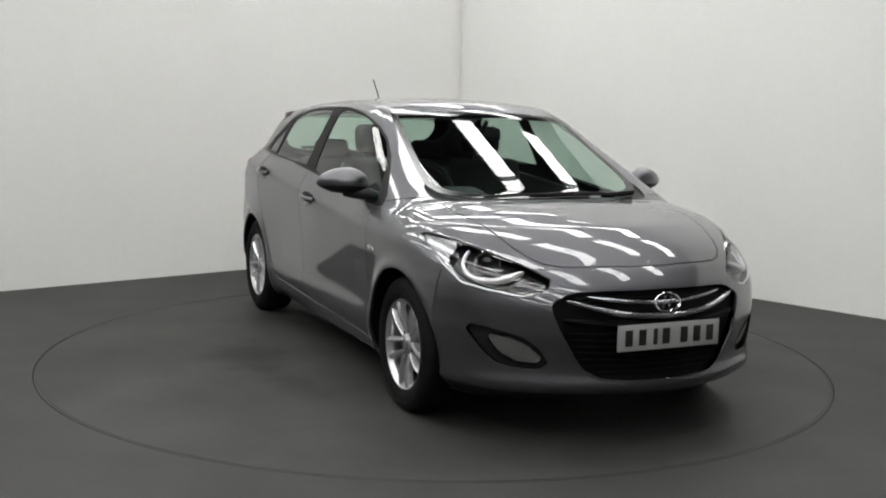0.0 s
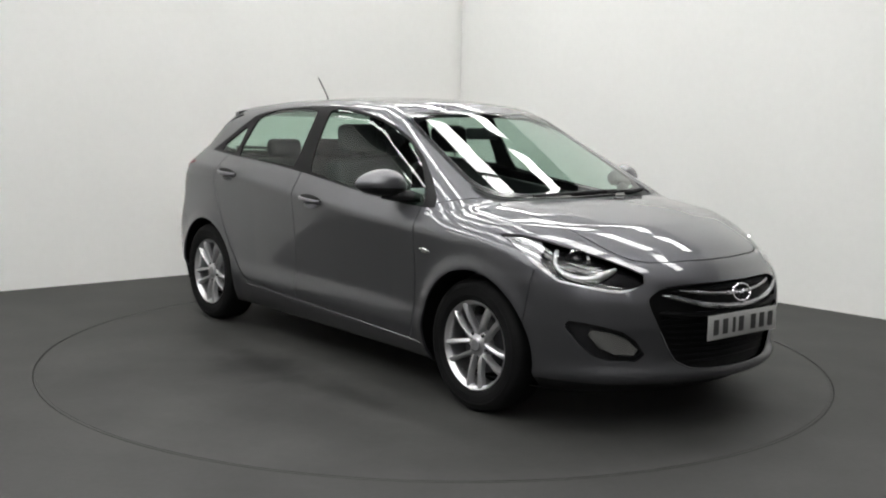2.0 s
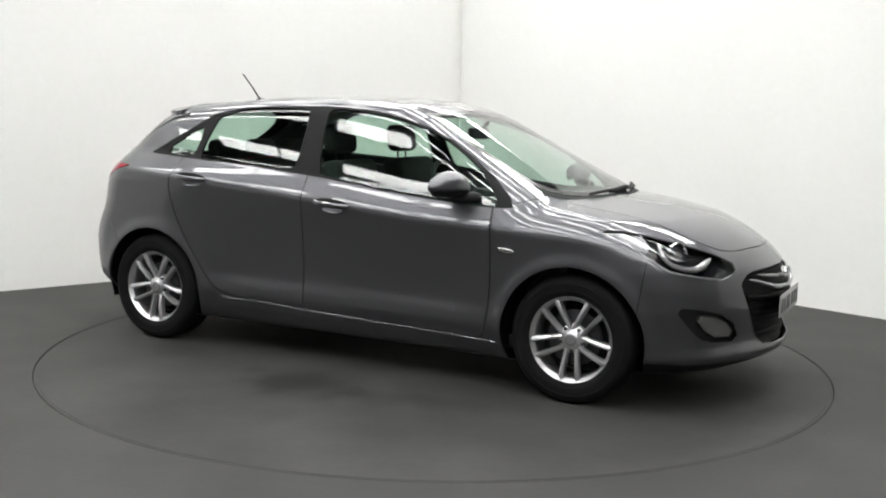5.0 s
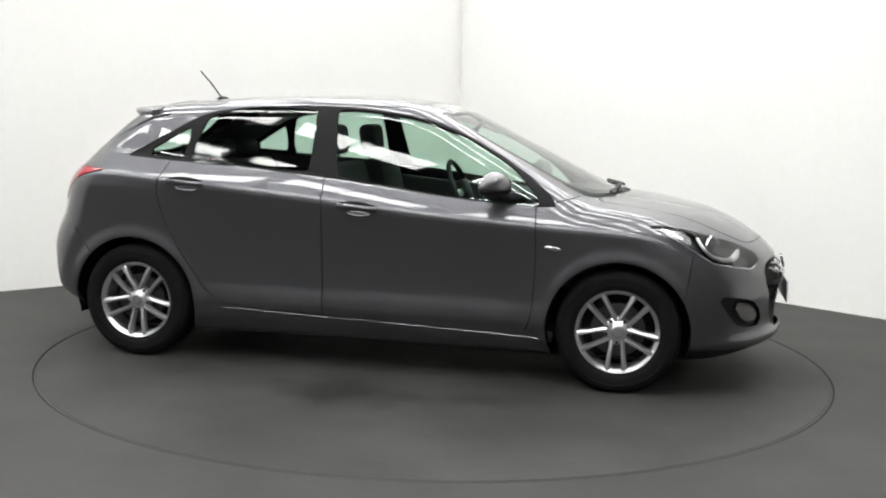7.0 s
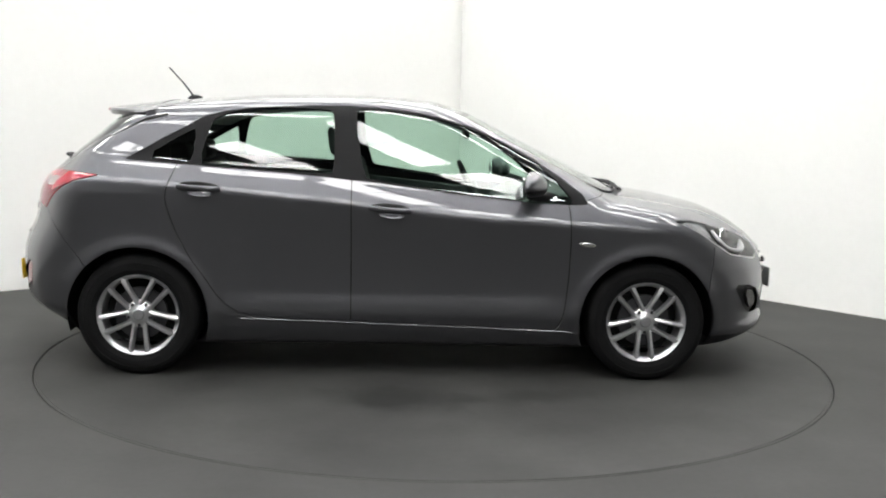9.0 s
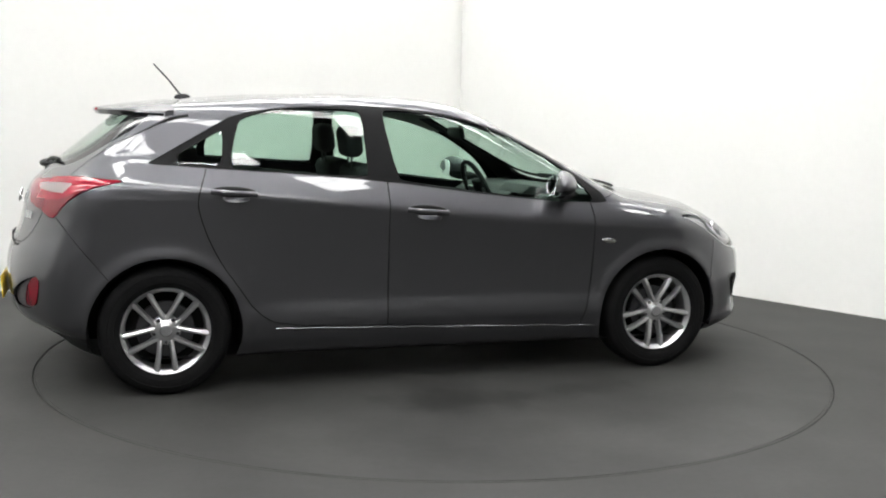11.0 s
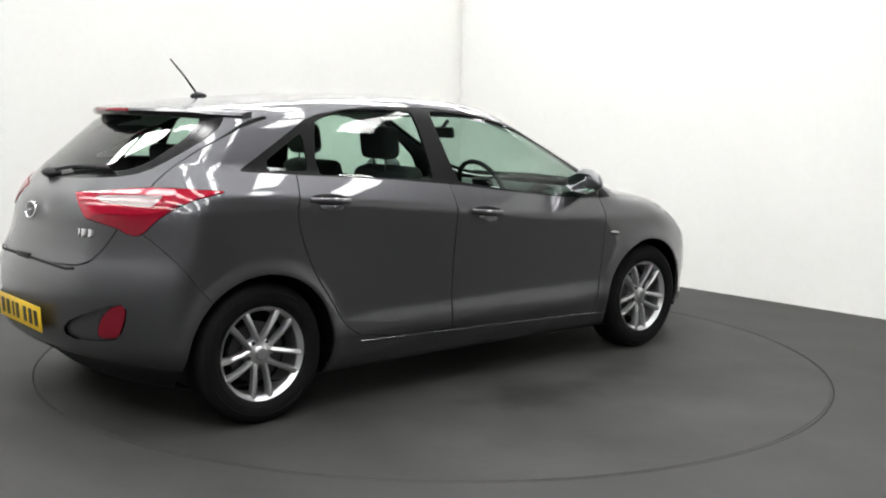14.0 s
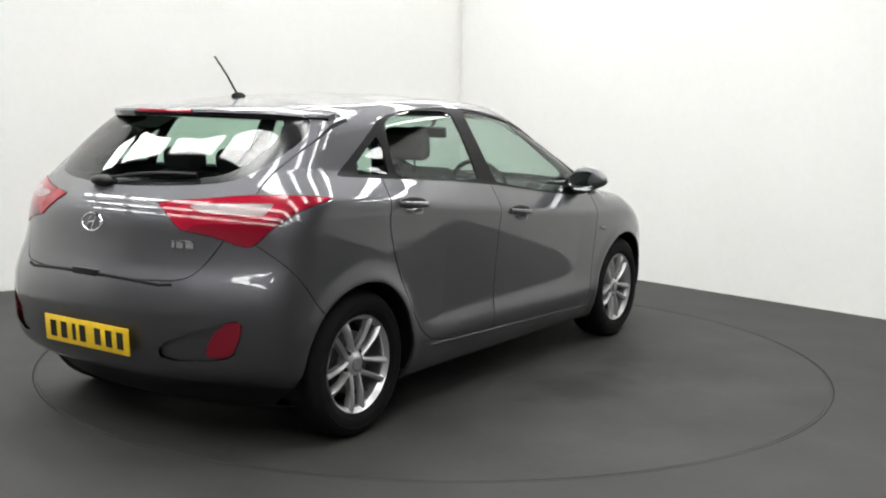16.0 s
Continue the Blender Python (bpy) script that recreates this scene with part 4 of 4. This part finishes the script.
# ---- wheels and their wells ----
def wheel():
    """A wheel whose outer face looks to -Y."""
    w = new("wheel")
    w.parent = car
    tagged(w, "silver five twin-spoke alloy wheel with black tyre")
    tyre = part("tyre", spun([(0.208, -0.088), (0.222, -0.100), (0.255, -0.106), (0.285, -0.103), (0.303, -0.092), (0.312, -0.078), (0.316, -0.05), (0.3165, 0), (0.316, 0.05), (0.312, 0.078), (0.30, 0.094), (0.26, 0.104), (0.215, 0.09)], 72), RUBBER, w, "black tyre")
    for a in (0.236, 0.270):
        part("tyre_rib", spun([(a, -0.1075 + (0.004 if a < 0.25 else 0.002)), (a + 0.003, -0.1095 + (0.004 if a < 0.25 else 0.002)), (a + 0.006, -0.1075 + (0.003 if a < 0.25 else 0.002))], 72), RUBBER, tyre)
    rim = part("rim", spun([(0.186, 0.02), (0.188, -0.050), (0.190, -0.072), (0.193, -0.080), (0.204, -0.088), (0.210, -0.096), (0.213, -0.090), (0.212, -0.07), (0.208, 0.08)], 72), ALLOY, w, "silver alloy rim")
    disc = spun([(0.03, -0.030), (0.135, -0.030), (0.137, -0.026), (0.137, -0.010), (0.03, -0.010)], 48)
    part("brake_disc", disc, DARK_METAL, w, "dark brake disc")
    part("backing", spun([(0, 0.03), (0.188, 0.03)], 48), GAP, w)
    part("hub", spun([(0, -0.082), (0.026, -0.082), (0.031, -0.078), (0.038, -0.072), (0.060, -0.068), (0.070, -0.060), (0.073, -0.02)], 40), ALLOY, w, "silver hub")
    cap = spun([(0, -0.087), (0.025, -0.086), (0.030, -0.082), (0.032, -0.072)], 28)
    part("centre_cap", cap, CAP_GREY, w, "light grey centre cap")
    for k in range(5):
        mid = radians(-90 + 72 * k)
        for s in (-1, 1):
            # a blade from the hub to the rim, twin to its neighbour
            bm = bmesh.new()
            rings = []
            for i in range(7):
                f = i / 6
                r = 0.052 + f * (0.202 - 0.052)
                a = mid + s * math.asin((0.025 + 0.018 * f) / r)
                half = 0.0115 - 0.006 * f + 0.0085 * f * f
                yy = -0.070 - 0.013 * math.sin(math.pi * min(f * 0.8, 1)) - 0.010 * f
                c = Vector((r * math.cos(a), 0, r * math.sin(a)))
                t = Vector((-math.sin(a), 0, math.cos(a)))
                rings.append([bm.verts.new(c + t * half * u + Vector((0, yy + d, 0))) for u, d in ((-1.25, 0.030), (-0.95, 0.004), (-0.25 * s - 0.3, -0.004), (0.3 - 0.25 * s, -0.004), (0.95, 0.004), (1.25, 0.030))])
            for A, B in zip(rings, rings[1:]):
                for i in range(5):
                    bm.faces.new((A[i], B[i], B[i + 1], A[i + 1]))
            bmesh.ops.recalc_face_normals(bm, faces=bm.faces)
            if sum(f.normal.y for f in bm.faces) > 0:
                bmesh.ops.reverse_faces(bm, faces=bm.faces)
            part("spoke", bm, ALLOY, w)
        a = mid
        nut = spun([(0.0, -0.078), (0.008, -0.078), (0.0105, -0.068)], 12)
        nut.transform(pose(0.058 * math.cos(a), 0.006, 0.058 * math.sin(a)))
        part("wheel_nut", nut, DARK_METAL, w, "dark wheel nut")
    return w


def wheel_well(sx, s):
    bm = bmesh.new()
    n = 40
    arcs = []
    angle = np.radians(np.linspace(-14, 194, n + 1))
    ax, az = sx * HUB_X + 0.364 * np.cos(angle), HUB_Z + 0.364 * np.sin(angle)
    rim_y = side_width(ax, np.maximum(az, 0.26)) - 0.010
    for y in (rim_y, np.full(n + 1, 0.52)):
        arcs.append([bm.verts.new((a, s * b, c)) for a, b, c in zip(ax, y, az)])
    for i in range(n):
        bm.faces.new((arcs[0][i], arcs[0][i + 1], arcs[1][i + 1], arcs[1][i]))
    bm.faces.new(arcs[1])
    part("wheel_well", bm, GRILLE_BLACK, car, "black wheel well liner")


first = wheel()
for sx in (-1, 1):
    for s in (-1, 1):
        wheel_well(sx, s)
        at = pose(sx * HUB_X, s * 0.752, 0.3165, 0, 0, 0 if s < 0 else 180)
        if first is not None:
            first.matrix_basis = at
            made, first = first, None
        else:
            copy_thing(made, at)


# ---- cabin ----
def cushion(size, m, puff=0.35):
    bm = solid_box(size, None, min(size) * puff, 4)
    bm.transform(m)
    return bm


def headrest(x, y, z, parent, w=0.26, h=0.17):
    rest = part("headrest", cushion((0.10, w, h), pose(x, y, z, 0, -8), 0.42), CLOTH, parent, "charcoal headrest")
    for o in (-0.05, 0.05):
        part("post", tube(bmesh.new(), [(x + 0.005, y + o, z - h / 2 - 0.07), (x + 0.002, y + o, z - h / 2 + 0.02)], 0.006, 8), DARK_METAL, rest)


for y in (-0.36, 0.36):
    seat = part("front_seat", cushion((0.52, 0.50, 0.16), pose(0.10, y, 0.52, 0, -6)), CLOTH, car, "charcoal cloth front seat")
    part("backrest", cushion((0.14, 0.48, 0.62), pose(-0.21, y, 0.80, 0, -14)), CLOTH, seat)
    headrest(-0.33, y, 1.225, seat)
bench = part("rear_seat", cushion((0.50, 1.22, 0.16), pose(-0.78, 0, 0.55, 0, -6)), CLOTH, car, "charcoal cloth rear bench")
part("backrest", cushion((0.14, 1.24, 0.56), pose(-1.08, 0, 0.80, 0, -18)), CLOTH, bench)
for y in (-0.36, 0.0, 0.36):
    headrest(-1.19, y, 1.135, bench, 0.24, 0.12)
shelf = solid_box((0.42, 1.16, 0.03), pose(-1.50, 0, 1.02), 0.008)
part("parcel_shelf", shelf, DASH, car, "dark parcel shelf")
prof = [(0.60, 0.50), (0.58, 0.80), (0.62, 0.90), (0.72, 0.955), (0.90, 0.965), (1.16, 0.955), (1.22, 0.90), (1.22, 0.50)]
dash = prism(prof, 1.36, Matrix(((1, 0, 0, 0), (0, 0, -1, 0), (0, 1, 0, 0), (0, 0, 0, 1))), 0.02)
dashboard = part("dashboard", dash, DASH, car, "dark grey dashboard")
hood = prism([(0.60, 0.95), (0.66, 1.0), (0.78, 0.985), (0.86, 0.95)], 0.38, Matrix(((1, 0, 0, 0), (0, 0, -1, -0.36), (0, 1, 0, 0), (0, 0, 0, 1))), 0.012)
part("instrument_hood", hood, DASH, dashboard)
part("cabin_floor", solid_box((1.92, 1.5, 0.06), pose(0.03, 0, 0.25)), DASH, car)
part("bulkhead", solid_box((0.04, 1.5, 0.62), pose(1.24, 0, 0.55)), DASH, car)
for s in (-1, 1):
    part("door_lining", solid_box((1.76, 0.05, 0.60), pose(-0.02, s * 0.785, 0.655, 0, 5.5, 0), 0.015), DASH, car, "dark door lining")
wheel_at = Matrix.Translation((0.42, -0.36, 0.955)) @ pose(0, 0, 0, 0, 65, 0)
bm = bmesh.new()
ringpath = [(0.18 * math.cos(2 * math.pi * k / 36), 0.18 * math.sin(2 * math.pi * k / 36), 0) for k in range(37)]
tube(bm, ringpath, 0.014, 8)
bm.transform(wheel_at)
steer = part("steering_wheel", bm, BLACK, car, "black steering wheel")
bm = solid_box((0.13, 0.15, 0.04), wheel_at @ pose(0, 0, 0.02), 0.015)
part("boss", bm, BLACK, steer)
for a in (0, 180, 270):
    m = wheel_at @ pose(0, 0, 0.01, 0, 0, a + 90)
    part("spoke", solid_box((0.12, 0.04, 0.015), m @ pose(0.115, 0, 0), 0.005), ALLOY if a != 270 else BLACK, steer, "silver grey spoke")
mir = cushion((0.03, 0.24, 0.065), pose(0.40, 0.0, 1.275, 0, -12), 0.45)
mir_ob = part("rear_view_mirror", mir, BLACK, car, "black rear-view mirror")
part("stem", tube(bmesh.new(), [(0.41, 0, 1.29), (0.46, 0, 1.345)], 0.012, 8), BLACK, mir_ob)


# ---- the turntable turns, the car with it ----
def motions():
    spots = [k * 0.5 for k in range(33)]
    turn_at = lambda t: -66.133 + 7.6088 * t + 0.0812 * (t - 8) ** 2 / 8
    walk(car, [(t, pose(0, 0, 0, 0, 0, turn_at(t)) @ pose(-0.240, 0.185, 0)) for t in spots])
    walk(turntable, [(t, pose(0, 0, 0, 0, 0, turn_at(t))) for t in spots])


motions()
